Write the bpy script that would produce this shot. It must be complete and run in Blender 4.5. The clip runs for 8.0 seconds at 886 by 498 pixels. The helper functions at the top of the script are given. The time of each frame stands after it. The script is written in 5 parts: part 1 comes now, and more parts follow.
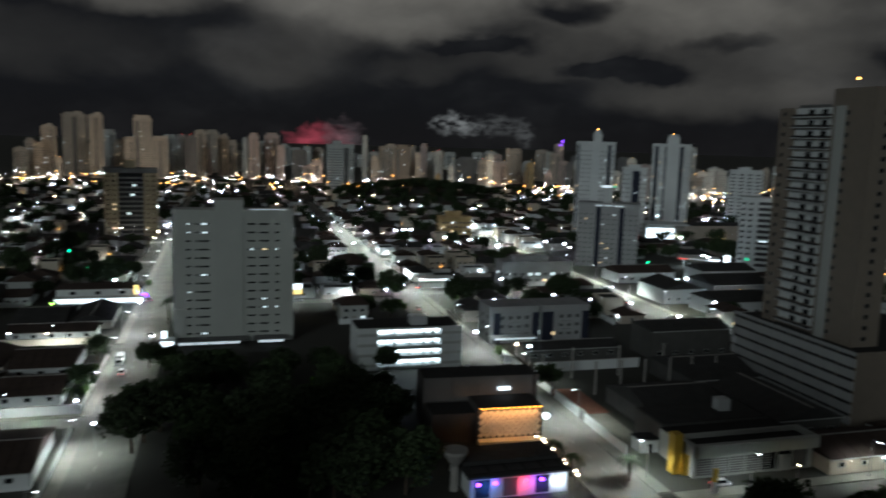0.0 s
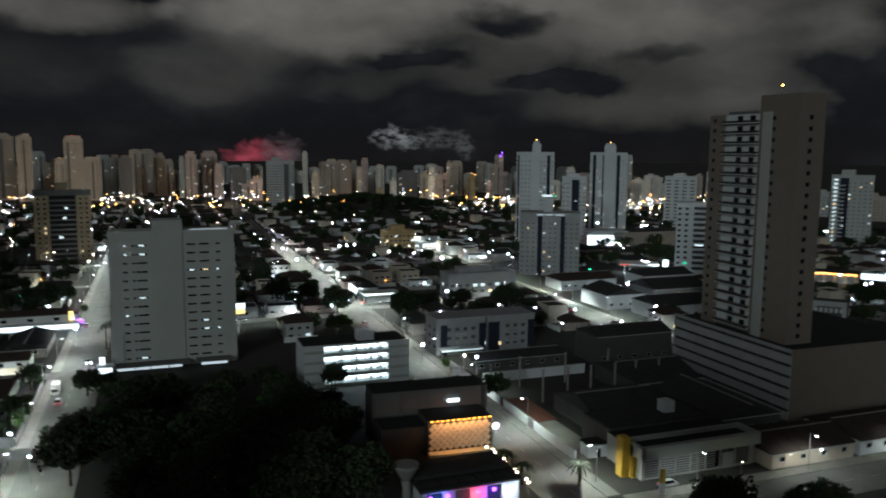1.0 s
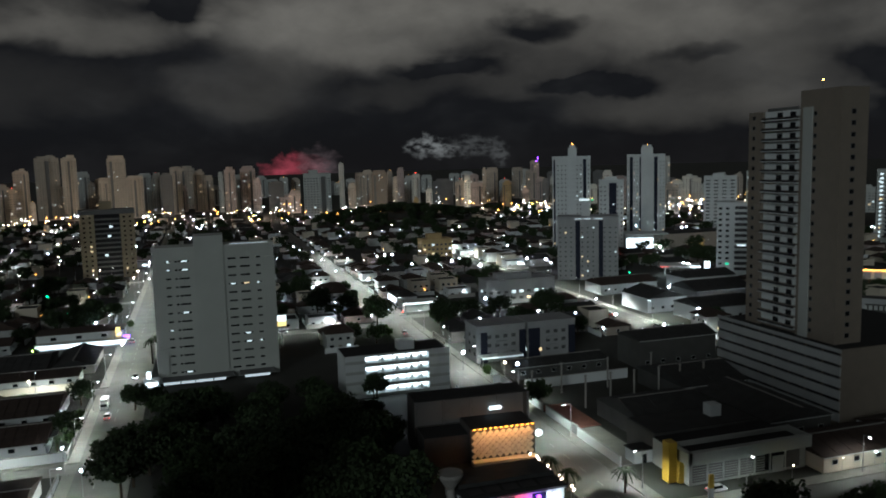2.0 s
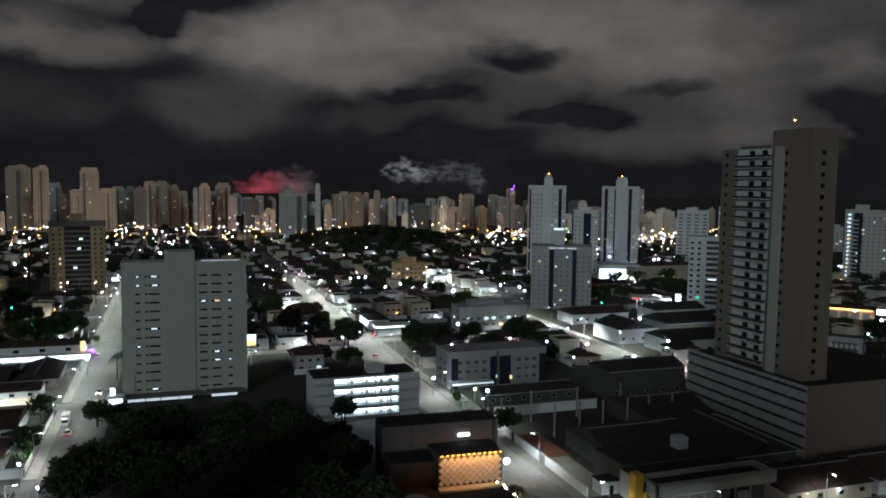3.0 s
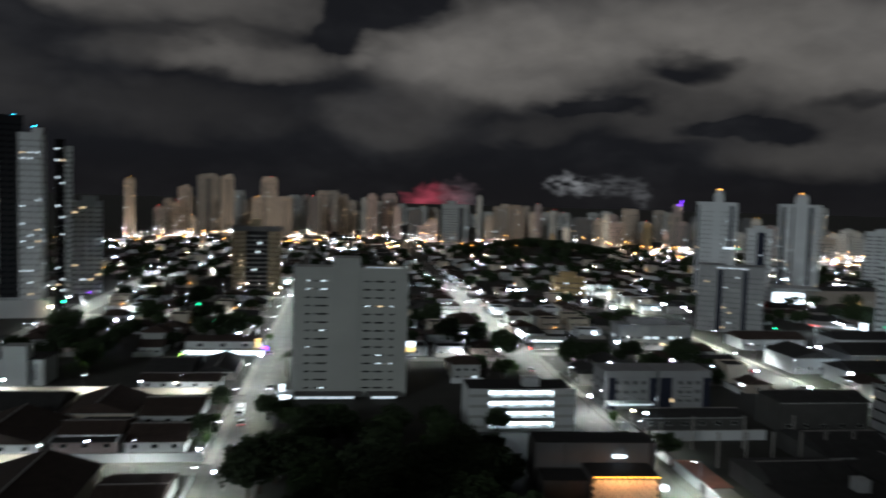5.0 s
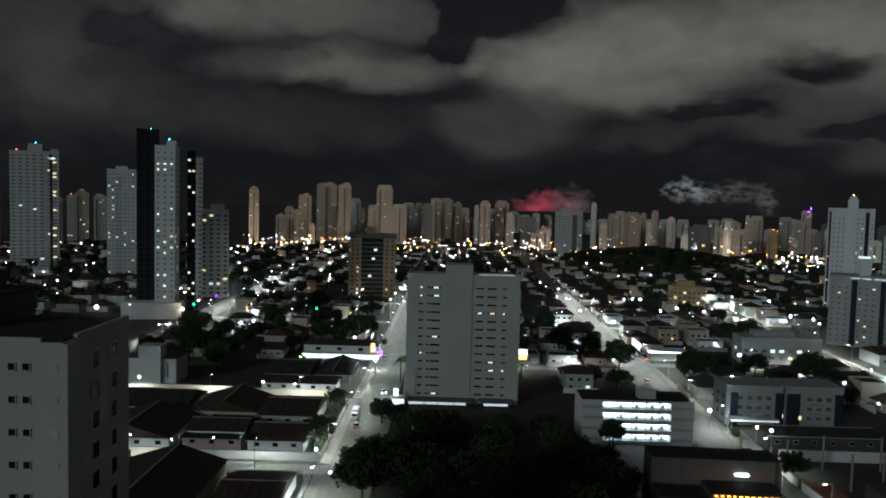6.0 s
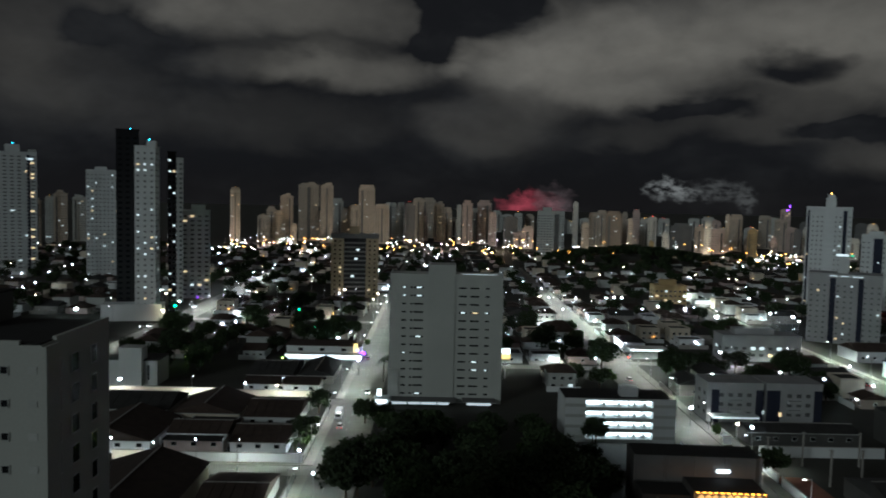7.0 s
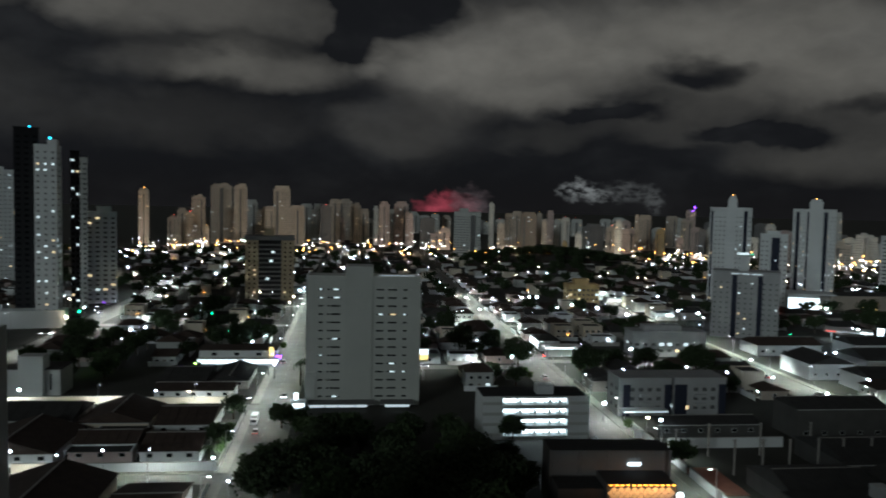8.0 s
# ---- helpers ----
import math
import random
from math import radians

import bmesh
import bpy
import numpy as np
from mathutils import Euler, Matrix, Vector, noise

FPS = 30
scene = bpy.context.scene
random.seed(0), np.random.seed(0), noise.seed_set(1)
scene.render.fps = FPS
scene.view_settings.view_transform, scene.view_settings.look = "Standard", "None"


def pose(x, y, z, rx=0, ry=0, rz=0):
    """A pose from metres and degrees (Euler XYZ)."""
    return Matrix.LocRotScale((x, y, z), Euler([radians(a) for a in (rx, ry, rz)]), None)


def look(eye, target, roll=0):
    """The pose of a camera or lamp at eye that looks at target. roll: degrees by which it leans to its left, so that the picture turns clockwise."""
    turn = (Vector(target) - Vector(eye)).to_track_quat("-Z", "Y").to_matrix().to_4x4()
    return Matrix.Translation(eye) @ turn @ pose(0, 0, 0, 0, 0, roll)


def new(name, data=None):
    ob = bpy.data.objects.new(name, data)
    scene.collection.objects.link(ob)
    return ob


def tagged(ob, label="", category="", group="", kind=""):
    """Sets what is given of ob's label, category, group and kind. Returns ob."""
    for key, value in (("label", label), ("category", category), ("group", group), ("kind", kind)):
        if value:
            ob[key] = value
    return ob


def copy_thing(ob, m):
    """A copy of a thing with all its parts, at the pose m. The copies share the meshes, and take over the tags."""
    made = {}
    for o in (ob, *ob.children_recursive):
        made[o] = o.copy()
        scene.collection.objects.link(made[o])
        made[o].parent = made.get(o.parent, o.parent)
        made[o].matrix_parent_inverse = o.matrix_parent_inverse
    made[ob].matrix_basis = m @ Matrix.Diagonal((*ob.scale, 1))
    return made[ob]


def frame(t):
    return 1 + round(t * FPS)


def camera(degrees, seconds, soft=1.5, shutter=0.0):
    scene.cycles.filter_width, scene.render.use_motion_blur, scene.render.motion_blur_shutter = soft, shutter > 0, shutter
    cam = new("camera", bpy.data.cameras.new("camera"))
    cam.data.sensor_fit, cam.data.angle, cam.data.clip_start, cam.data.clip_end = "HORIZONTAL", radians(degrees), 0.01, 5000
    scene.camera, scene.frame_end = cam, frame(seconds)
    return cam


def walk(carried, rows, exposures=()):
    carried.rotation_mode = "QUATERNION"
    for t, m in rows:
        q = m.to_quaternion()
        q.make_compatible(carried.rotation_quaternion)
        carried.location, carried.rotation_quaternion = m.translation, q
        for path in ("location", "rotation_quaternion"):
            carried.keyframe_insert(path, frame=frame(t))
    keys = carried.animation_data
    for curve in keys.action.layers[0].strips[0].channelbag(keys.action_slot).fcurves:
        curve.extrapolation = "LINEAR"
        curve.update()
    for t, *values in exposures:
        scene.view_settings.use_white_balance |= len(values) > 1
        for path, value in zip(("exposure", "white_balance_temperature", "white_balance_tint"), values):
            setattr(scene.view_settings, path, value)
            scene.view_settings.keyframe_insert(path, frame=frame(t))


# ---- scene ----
EYE = 70.0
cam = camera(59.08, 8.0, soft=1.8, shutter=0.6)
ROWS = [
    (0.0, -15.73, -8.24, -1.80),
    (0.5, -20.60, -7.55, -2.03),
    (1.0, -20.04, -7.20, -0.46),
    (1.5, -17.27, -7.29, 2.25),
    (3.0, -19.17, -4.81, -0.72),
    (3.5, -19.64, -4.41, -0.83),
    (4.0, -20.23, -4.03, -1.63),
    (4.5, -15.45, -4.35, -1.70),
    (4.8, -11.10, -4.02, -1.10),
    (5.0, -7.40, -4.13, -1.77),
    (5.2, -4.08, -4.21, -2.27),
    (6.3, 1.18, -3.74, -1.20),
    (6.5, 1.25, -3.75, -1.11),
    (7.0, -0.45, -3.81, -1.29),
    (7.5, -3.18, -3.47, -0.97),
    (8.0, -6.52, -3.59, -1.28),
]
walk(cam, [(t, pose(0, 0, EYE, 90 + pitch, roll, yaw)) for t, yaw, pitch, roll in ROWS],
     exposures=((0.0, 0.12, 6000, 5), (2.0, 0.12, 6000, 5), (3.0, 0.22, 6000, 10), (5.0, 0.30, 6000, 10), (6.4, 0.12, 6000, 4), (8.0, 0.12, 6000, 4)))

# ---- sky, fill sun for the city's glow ----
world = bpy.data.worlds.new("night_sky")
scene.world = world
world.use_nodes = True
wt = world.node_tree


def wmath(op, a, b=None, c=None, clamp=False):
    n = wt.nodes.new("ShaderNodeMath")
    n.operation, n.use_clamp = op, clamp
    for i, v in enumerate((a, b, c)):
        if v is None:
            continue
        if isinstance(v, (int, float)):
            n.inputs[i].default_value = v
        else:
            wt.links.new(v, n.inputs[i])
    return n.outputs[0]


def wstep(v, lo, hi):
    n = wt.nodes.new("ShaderNodeMapRange")
    n.interpolation_type = "SMOOTHSTEP"
    wt.links.new(v, n.inputs[0])
    n.inputs[1].default_value, n.inputs[2].default_value = lo, hi
    return n.outputs[0]


coord = wt.nodes.new("ShaderNodeTexCoord")
sep = wt.nodes.new("ShaderNodeSeparateXYZ")
wt.links.new(coord.outputs["Generated"], sep.inputs[0])
# bearing and rise of a direction, in degrees
bearing = wmath("MULTIPLY", wmath("ARCTAN2", sep.outputs[0], sep.outputs[1]), 57.2958)
rise = wmath("MULTIPLY", wmath("ARCSINE", sep.outputs[2]), 57.2958)
flat = wt.nodes.new("ShaderNodeCombineXYZ")
wt.links.new(bearing, flat.inputs[0])
wt.links.new(wmath("MULTIPLY", rise, 1.7), flat.inputs[1])


def wnoise(scale, detail, rough, distortion=0.0, shift=0.0):
    m = wt.nodes.new("ShaderNodeMapping")
    m.inputs["Location"].default_value = (shift, shift * 0.7, shift * 1.3)
    wt.links.new(flat.outputs[0], m.inputs[0])
    n = wt.nodes.new("ShaderNodeTexNoise")
    n.inputs["Scale"].default_value, n.inputs["Detail"].default_value = scale, detail
    n.inputs["Roughness"].default_value, n.inputs["Distortion"].default_value = rough, distortion
    wt.links.new(m.outputs[0], n.inputs["Vector"])
    return n.outputs[0]


ragged_b = wmath("ADD", bearing, wmath("MULTIPLY", wmath("SUBTRACT", wnoise(0.15, 4.0, 0.48, 0.2, 21.0), 0.5), 9.0))
ragged_r = wmath("ADD", rise, wmath("MULTIPLY", wmath("SUBTRACT", wnoise(0.15, 4.0, 0.48, 0.2, 37.0), 0.5), 4.6))


def puff(b, r, wide, high, east=None, up=None):
    """1 over the middle of a bank of cloud, falling to 0 at its rim."""
    dx = wmath("DIVIDE", wmath("SUBTRACT", east or ragged_b, b), wide * 1.42)
    dy = wmath("DIVIDE", wmath("SUBTRACT", up or ragged_r, r), high * 1.42)
    q = wmath("ADD", wmath("MULTIPLY", dx, dx), wmath("MULTIPLY", dy, dy))
    return wstep(wmath("SUBTRACT", 1.0, q), 0.0, 1.15)


banks = None
for b, r, wide, high, much in (
    (-12.1, 12.9, 10.3, 2.3, 0.72), (-19.0, 12.4, 2.5, 1.7, 0.30), (-6.5, 8.8, 5.8, 1.5, 0.75), (-12.9, 8.7, 4.6, 1.2, 0.34),
    (10.5, 9.7, 8.7, 3.3, 0.95), (5.7, 9.8, 5.0, 1.7, 0.40), (0.9, 9.0, 1.7, 0.7, 0.40), (13.3, 7.4, 5.4, 1.2, 0.30),
    (14.2, 12.6, 8.3, 2.9, 0.34), (24.9, 11.7, 10.8, 3.1, 0.42), (-29.0, 9.5, 5.0, 4.6, 0.22), (-24.7, 7.4, 5.0, 2.1, 0.13),
    (3.4, 5.0, 3.7, 1.7, 0.17), (22.5, 5.3, 5.4, 1.4, 0.26), (1.6, 10.9, 1.2, 1.0, 0.30), (30.2, 10.2, 11.2, 3.7, 0.80),
    (37.9, 7.4, 8.3, 2.1, 0.50), (34.3, 3.4, 7.0, 1.9, 0.45), (46.6, 7.7, 2.1, 1.9, 0.40), (44.8, 11.0, 5.0, 2.5, 0.40),
    (42.0, 3.9, 4.1, 2.5, 0.32), (13.7, 4.4, 3.3, 1.0, 0.18), (4.2, 4.7, 4.6, 2.1, 0.14), (-14.0, 5.0, 12.0, 1.6, 0.12),
    (-0.2, 12.2, 1.9, 2.9, -0.75), (4.4, 12.9, 2.5, 1.0, -0.45), (24.2, 8.7, 2.6, 1.0, -0.80), (-22.6, 10.5, 3.3, 1.2, -0.25),
    (17.8, 6.0, 4.6, 0.6, -0.30), (28.4, 4.7, 3.7, 0.6, -0.40), (35.0, 6.1, 2.5, 0.5, -0.35), (48.0, 5.2, 2.5, 2.9, -0.35),
):
    term = wmath("MULTIPLY", puff(b, r, wide, high), much)
    banks = term if banks is None else wmath("ADD", banks, term)
# beyond the named banks the cloud goes on broken, as it is overhead
broken = wstep(wnoise(0.055, 4.0, 0.5, 0.4, 3.0), 0.42, 0.72)
aloft = wmath("MULTIPLY", wmath("MULTIPLY", broken, wstep(rise, 13.5, 20.0)), 0.8)
texture = wmath("ADD", 0.42, wmath("ADD", wmath("MULTIPLY", wnoise(0.10, 3.0, 0.5, 0.2, 11.0), 0.62), wmath("MULTIPLY", wnoise(0.42, 5.0, 0.6, 0.3, 15.0), 0.50)))
soft_banks = wmath("MINIMUM", wmath("MAXIMUM", wmath("ADD", banks, aloft), 0.0), 1.25)
cloud = wmath("MULTIPLY", soft_banks, texture)
tuft = wnoise(1.5, 5.0, 0.6, 0.1, 5.0)
tuft_b = wmath("ADD", bearing, wmath("MULTIPLY", wmath("SUBTRACT", wnoise(1.1, 5.0, 0.6, 0.0, 43.0), 0.5), 1.5))
tuft_r = wmath("ADD", rise, wmath("MULTIPLY", wmath("SUBTRACT", wnoise(1.1, 5.0, 0.6, 0.0, 59.0), 0.5), 1.3))
wisp = None
for b, r, wide, high, much in ((16.5, 0.85, 1.5, 0.62, 1.0), (17.7, 0.55, 1.0, 0.5, 0.8), (19.7, 0.85, 1.9, 0.7, 0.30), (21.6, 0.25, 0.6, 0.8, 0.34), (16.3, 1.45, 0.4, 0.4, 0.8), (15.3, 0.9, 0.5, 0.3, 0.7)):
    term = wmath("MULTIPLY", puff(b, r, wide, high, tuft_b, tuft_r), much)
    wisp = term if wisp is None else wmath("MAXIMUM", wisp, term)
wisp = wmath("MULTIPLY", wisp, wstep(tuft, 0.37, 0.64))
plume = wnoise(0.40, 6.0, 0.62, 0.6, 8.0)
curl_b = wmath("ADD", bearing, wmath("MULTIPLY", wmath("SUBTRACT", wnoise(0.7, 5.0, 0.6, 0.2, 51.0), 0.5), 2.6))
curl_r = wmath("ADD", rise, wmath("MULTIPLY", wmath("SUBTRACT", wnoise(0.7, 5.0, 0.6, 0.2, 67.0), 0.5), 2.2))


def curl(b, r, wide, high):
    dx = wmath("DIVIDE", wmath("SUBTRACT", curl_b, b), wide)
    dy = wmath("DIVIDE", wmath("SUBTRACT", curl_r, r), high)
    return wmath("MAXIMUM", wmath("SUBTRACT", 1.0, wmath("ADD", wmath("MULTIPLY", dx, dx), wmath("MULTIPLY", dy, dy))), 0.0)


smoke = wmath("MULTIPLY", wmath("ADD", curl(5.9, -1.0, 1.7, 1.5), wmath("MULTIPLY", curl(7.4, -0.5, 1.9, 1.3), 0.40)), wstep(plume, 0.2, 0.75))
haze = wmath("MULTIPLY", curl(8.5, -0.35, 1.6, 1.6), wstep(plume, 0.25, 0.8))
veil = wstep(wmath("ADD", wmath("MULTIPLY", wnoise(0.09, 4.0, 0.55, 0.3, 71.0), 0.7), wmath("MULTIPLY", wnoise(0.3, 4.0, 0.55, 0.3, 77.0), 0.3)), 0.42, 0.75)


def wcolour(col, amount):
    n = wt.nodes.new("ShaderNodeVectorMath")
    n.operation = "SCALE"
    n.inputs[0].default_value = col
    wt.links.new(amount, n.inputs["Scale"])
    return n.outputs[0]


def wsum(a, b):
    n = wt.nodes.new("ShaderNodeVectorMath")
    n.operation = "ADD"
    wt.links.new(a, n.inputs[0])
    wt.links.new(b, n.inputs[1])
    return n.outputs[0]


one = wmath("ADD", 1.0, 0.0)
sky = wsum(wcolour((0.0080, 0.0080, 0.0090), one), wcolour((0.088, 0.079, 0.067), cloud))
sky = wsum(sky, wcolour((0.23, 0.23, 0.225), wisp))
sky = wsum(sky, wcolour((0.010, 0.0097, 0.0095), veil))
low = wmath("ADD", 0.6, wmath("MULTIPLY", wstep(rise, -0.5, 4.0), 0.4))
dim = wt.nodes.new("ShaderNodeVectorMath")
dim.operation = "SCALE"
wt.links.new(sky, dim.inputs[0])
wt.links.new(low, dim.inputs["Scale"])
sky = wsum(dim.outputs[0], wcolour((0.0025, 0.002, 0.0018), wstep(wmath("MULTIPLY", rise, -1.0), -3.0, 0.5)))
sky = wsum(sky, wcolour((0.30, 0.040, 0.06), smoke))
sky = wsum(sky, wcolour((0.12, 0.085, 0.09), haze))
back = wt.nodes["Background"]
wt.links.new(sky, back.inputs["Color"])
back.inputs["Strength"].default_value = 1.0

# no moon here: a low sun stands in for street light on facades
moon = bpy.data.lights.new("moon", "SUN")
moon.energy, moon.angle, moon.color = 0.42, radians(12), (0.96, 1.0, 0.97)
new("moon", moon).matrix_world = look((-225, -300, 100), (0, 0, 0))

# ---- materials ----


def material(name, col, rough=0.8, vary=0.25, scale=0.4, bump=0.0, metal=0.0, fine_scale=6.0):
    m = bpy.data.materials.new(name)
    m.use_nodes = True
    nt = m.node_tree
    bsdf = nt.nodes["Principled BSDF"]
    tc = nt.nodes.new("ShaderNodeTexCoord")
    n1, n2 = nt.nodes.new("ShaderNodeTexNoise"), nt.nodes.new("ShaderNodeTexNoise")
    n1.inputs["Scale"].default_value, n2.inputs["Scale"].default_value = scale, fine_scale
    n1.inputs["Detail"].default_value = n2.inputs["Detail"].default_value = 4.0
    for n in (n1, n2):
        nt.links.new(tc.outputs["Object"], n.inputs["Vector"])
    add = nt.nodes.new("ShaderNodeMath")
    add.operation = "ADD"
    nt.links.new(n1.outputs[0], add.inputs[0])
    nt.links.new(n2.outputs[0], add.inputs[1])
    info = nt.nodes.new("ShaderNodeObjectInfo")
    wob = nt.nodes.new("ShaderNodeMath")
    wob.operation, wob.inputs[1].default_value = "MULTIPLY_ADD", 0.5
    nt.links.new(info.outputs["Random"], wob.inputs[0])
    nt.links.new(add.outputs[0], wob.inputs[2])
    ramp = nt.nodes.new("ShaderNodeMapRange")
    nt.links.new(wob.outputs[0], ramp.inputs[0])
    ramp.inputs[1].default_value, ramp.inputs[2].default_value = 0.75, 1.75
    ramp.inputs[3].default_value, ramp.inputs[4].default_value = 1 - vary, 1 + vary
    mul = nt.nodes.new("ShaderNodeVectorMath")
    mul.operation = "SCALE"
    mul.inputs[0].default_value = col
    nt.links.new(ramp.outputs[0], mul.inputs["Scale"])
    nt.links.new(mul.outputs[0], bsdf.inputs["Base Color"])
    bsdf.inputs["Roughness"].default_value, bsdf.inputs["Metallic"].default_value = rough, metal
    if bump:
        b = nt.nodes.new("ShaderNodeBump")
        b.inputs["Strength"].default_value = bump
        nt.links.new(n2.outputs[0], b.inputs["Height"])
        nt.links.new(b.outputs[0], bsdf.inputs["Normal"])
    return m


def glow(name, col, strength):
    m = bpy.data.materials.new(name)
    m.use_nodes = True
    bsdf = m.node_tree.nodes["Principled BSDF"]
    bsdf.inputs["Base Color"].default_value = (*[0.8 * c for c in col], 1)
    bsdf.inputs["Emission Color"].default_value = (*col, 1)
    bsdf.inputs["Emission Strength"].default_value = strength
    return m


M = {
    "asphalt": material("asphalt", (0.165, 0.160, 0.145), 0.9, 0.35, 0.15, 0.2),
    "paving": material("paving", (0.19, 0.185, 0.16), 0.9, 0.35, 0.3, 0.2),
    "line": material("road_paint", (0.30, 0.30, 0.27), 0.7, 0.5, 2.0),
    "earth": material("earth", (0.035, 0.035, 0.028), 0.95, 0.5, 0.05, 0.3),
    "slab": material("slab_render", (0.42, 0.44, 0.41), 0.8, 0.12, 0.08),
    "flats": material("flats_render", (0.33, 0.34, 0.34), 0.8, 0.2, 0.15),
    # grey render darkened: the unlit look of these walls is put into the colour
    "dimgrey": material("darkened_render", (0.075, 0.075, 0.07), 0.85, 0.35, 0.2),
    "tan": material("tan_tiling", (0.30, 0.245, 0.16), 0.7, 0.15, 0.1),
    "panelgrey": material("grey_cladding", (0.12, 0.12, 0.12), 0.6, 0.2, 0.3),
    "white": material("white_paint", (0.60, 0.63, 0.63), 0.7, 0.12, 0.12),
    "offwhite": material("cream_paint", (0.55, 0.50, 0.40), 0.75, 0.15, 0.15),
    "beige": material("beige_paint", (0.39, 0.345, 0.29), 0.75, 0.25, 0.1),
    "pink": material("pink_paint", (0.40, 0.325, 0.30), 0.75, 0.25, 0.1),
    "grey": material("grey_paint", (0.42, 0.44, 0.42), 0.75, 0.15, 0.1),
    "darkgrey": material("dark_grey_paint", (0.13, 0.13, 0.13), 0.7, 0.2, 0.1),
    "ochre": material("ochre_paint", (0.42, 0.30, 0.14), 0.75, 0.15, 0.1),
    "brown": material("brown_tiling", (0.185, 0.158, 0.128), 0.6, 0.15, 0.3, 0.0, 0.0, 3.0),
    "brick": material("brown_brick", (0.060, 0.055, 0.052), 0.85, 0.3, 0.4),
    # black tiles; also sheets that paint shade into recesses and slots
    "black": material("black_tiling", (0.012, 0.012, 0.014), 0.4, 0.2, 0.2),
    "blue": material("navy_tiling", (0.014, 0.018, 0.036), 0.85, 0.2, 0.2),
    "tile": material("clay_roof", (0.045, 0.03, 0.023), 0.9, 0.5, 0.5, 0.4),
    "sheet": material("fibre_cement_roof", (0.032, 0.032, 0.031), 0.85, 0.5, 0.4, 0.2),
    "clay_red": material("red_clay", (0.20, 0.075, 0.045), 0.9, 0.35, 0.5, 0.3),
    "metal": material("galvanised_metal", (0.3, 0.3, 0.3), 0.45, 0.2, 2.0, 0.0, 0.8),
    "concrete": material("concrete", (0.27, 0.26, 0.24), 0.85, 0.25, 0.5, 0.1),
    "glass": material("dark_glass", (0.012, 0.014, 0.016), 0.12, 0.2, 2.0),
    # glass made paler: faint contrast of distant windows is put into the colour
    "farglass": material("paled_far_glazing", (0.125, 0.13, 0.13), 0.25, 0.4, 0.5),
    "tar": material("tarred_roof", (0.014, 0.014, 0.014), 0.9, 0.5, 0.4, 0.2),
    "bark": material("bark", (0.06, 0.045, 0.03), 0.95, 0.4, 3.0, 0.4),
    "leaf": material("foliage", (0.027, 0.047, 0.015), 0.8, 0.6, 0.6),
    "grass": material("grass", (0.06, 0.10, 0.03), 0.95, 0.5, 0.5, 0.3),
    "yellow": material("yellow_paint", (0.60, 0.40, 0.05), 0.6, 0.12, 0.4),
    "cloth": material("white_awning", (0.75, 0.75, 0.72), 0.7, 0.1, 0.8),
    "car": material("white_car_paint", (0.6, 0.6, 0.6), 0.3, 0.1, 1.0),
    "cardark": material("dark_car_paint", (0.03, 0.03, 0.035), 0.3, 0.2, 1.0),
    "rubber": material("rubber", (0.02, 0.02, 0.02), 0.9, 0.2, 3.0),
    "lit": glow("lit_window", (0.84, 0.96, 1.0), 1.0),
    "litwarm": glow("warm_lit_window", (1.0, 0.72, 0.4), 1.0),
    "lamp": glow("white_lamp", (0.80, 0.93, 1.0), 85.0),
    "lens": glow("street_lamp_lens", (0.92, 0.97, 1.0), 22.0),
    "panel": glow("dim_panel", (0.85, 0.95, 1.0), 0.55),
    # emission for the gallery walls, in place of lamps lighting them
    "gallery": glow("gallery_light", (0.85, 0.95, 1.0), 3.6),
    "tube": glow("tube_light", (0.85, 0.95, 1.0), 2.5),
    "sodium": glow("sodium_lamp", (1.0, 0.38, 0.07), 14.0),
    "warmlamp": glow("warm_lamp", (1.0, 0.78, 0.5), 34.0),
    # lime emitters added to tint foliage and walls green
    "limefill": glow("lime_foliage_fill", (0.45, 1.0, 0.12), 22.0),
    "warmsign": glow("warm_sign", (1.0, 0.72, 0.25), 1.6),
    "red2": glow("red_light", (1.0, 0.06, 0.04), 1.5),
    "redspot": glow("red_spotlight", (1.0, 0.04, 0.08), 8.0),
    "green2": glow("green_strip", (0.05, 1.0, 0.5), 0.8),
    "green": glow("green_lamp", (0.05, 1.0, 0.35), 8.0),
    "red": glow("red_lamp", (1.0, 0.05, 0.03), 12.0),
    "cyan": glow("cyan_beacon", (0.05, 0.6, 1.0), 8.0),
    "violet": glow("violet_lamp", (0.25, 0.05, 1.0), 9.0),
    "orange": glow("orange_strip", (1.0, 0.42, 0.05), 5.0),
}

# ---- building blocks ----


def box(bm, x0, x1, y0, y1, z0, z1, taper=0.0):
    v = [bm.verts.new(p) for p in ((x0, y0, z0), (x1, y0, z0), (x1, y1, z0), (x0, y1, z0),
                                   (x0 + taper, y0 + taper, z1), (x1 - taper, y0 + taper, z1), (x1 - taper, y1 - taper, z1), (x0 + taper, y1 - taper, z1))]
    for f in ((3, 2, 1, 0), (4, 5, 6, 7), (0, 1, 5, 4), (1, 2, 6, 5), (2, 3, 7, 6), (3, 0, 4, 7)):
        bm.faces.new([v[i] for i in f])


def mesh_of(name, bm, *mats):
    me = bpy.data.meshes.new(name)
    bm.to_mesh(me)
    bm.free()
    for m in mats:
        me.materials.append(M[m])
    return me


def part(name, bm, mat, parent, label="", kind=""):
    ob = new(name, mesh_of(name, bm, mat))
    ob.parent = parent
    return tagged(ob, label=label, kind=kind)


def boxes(name, mat, parent, *dims, label="", kind=""):
    bm = bmesh.new()
    for d in dims:
        box(bm, *d)
    return part(name, bm, mat, parent, label, kind)


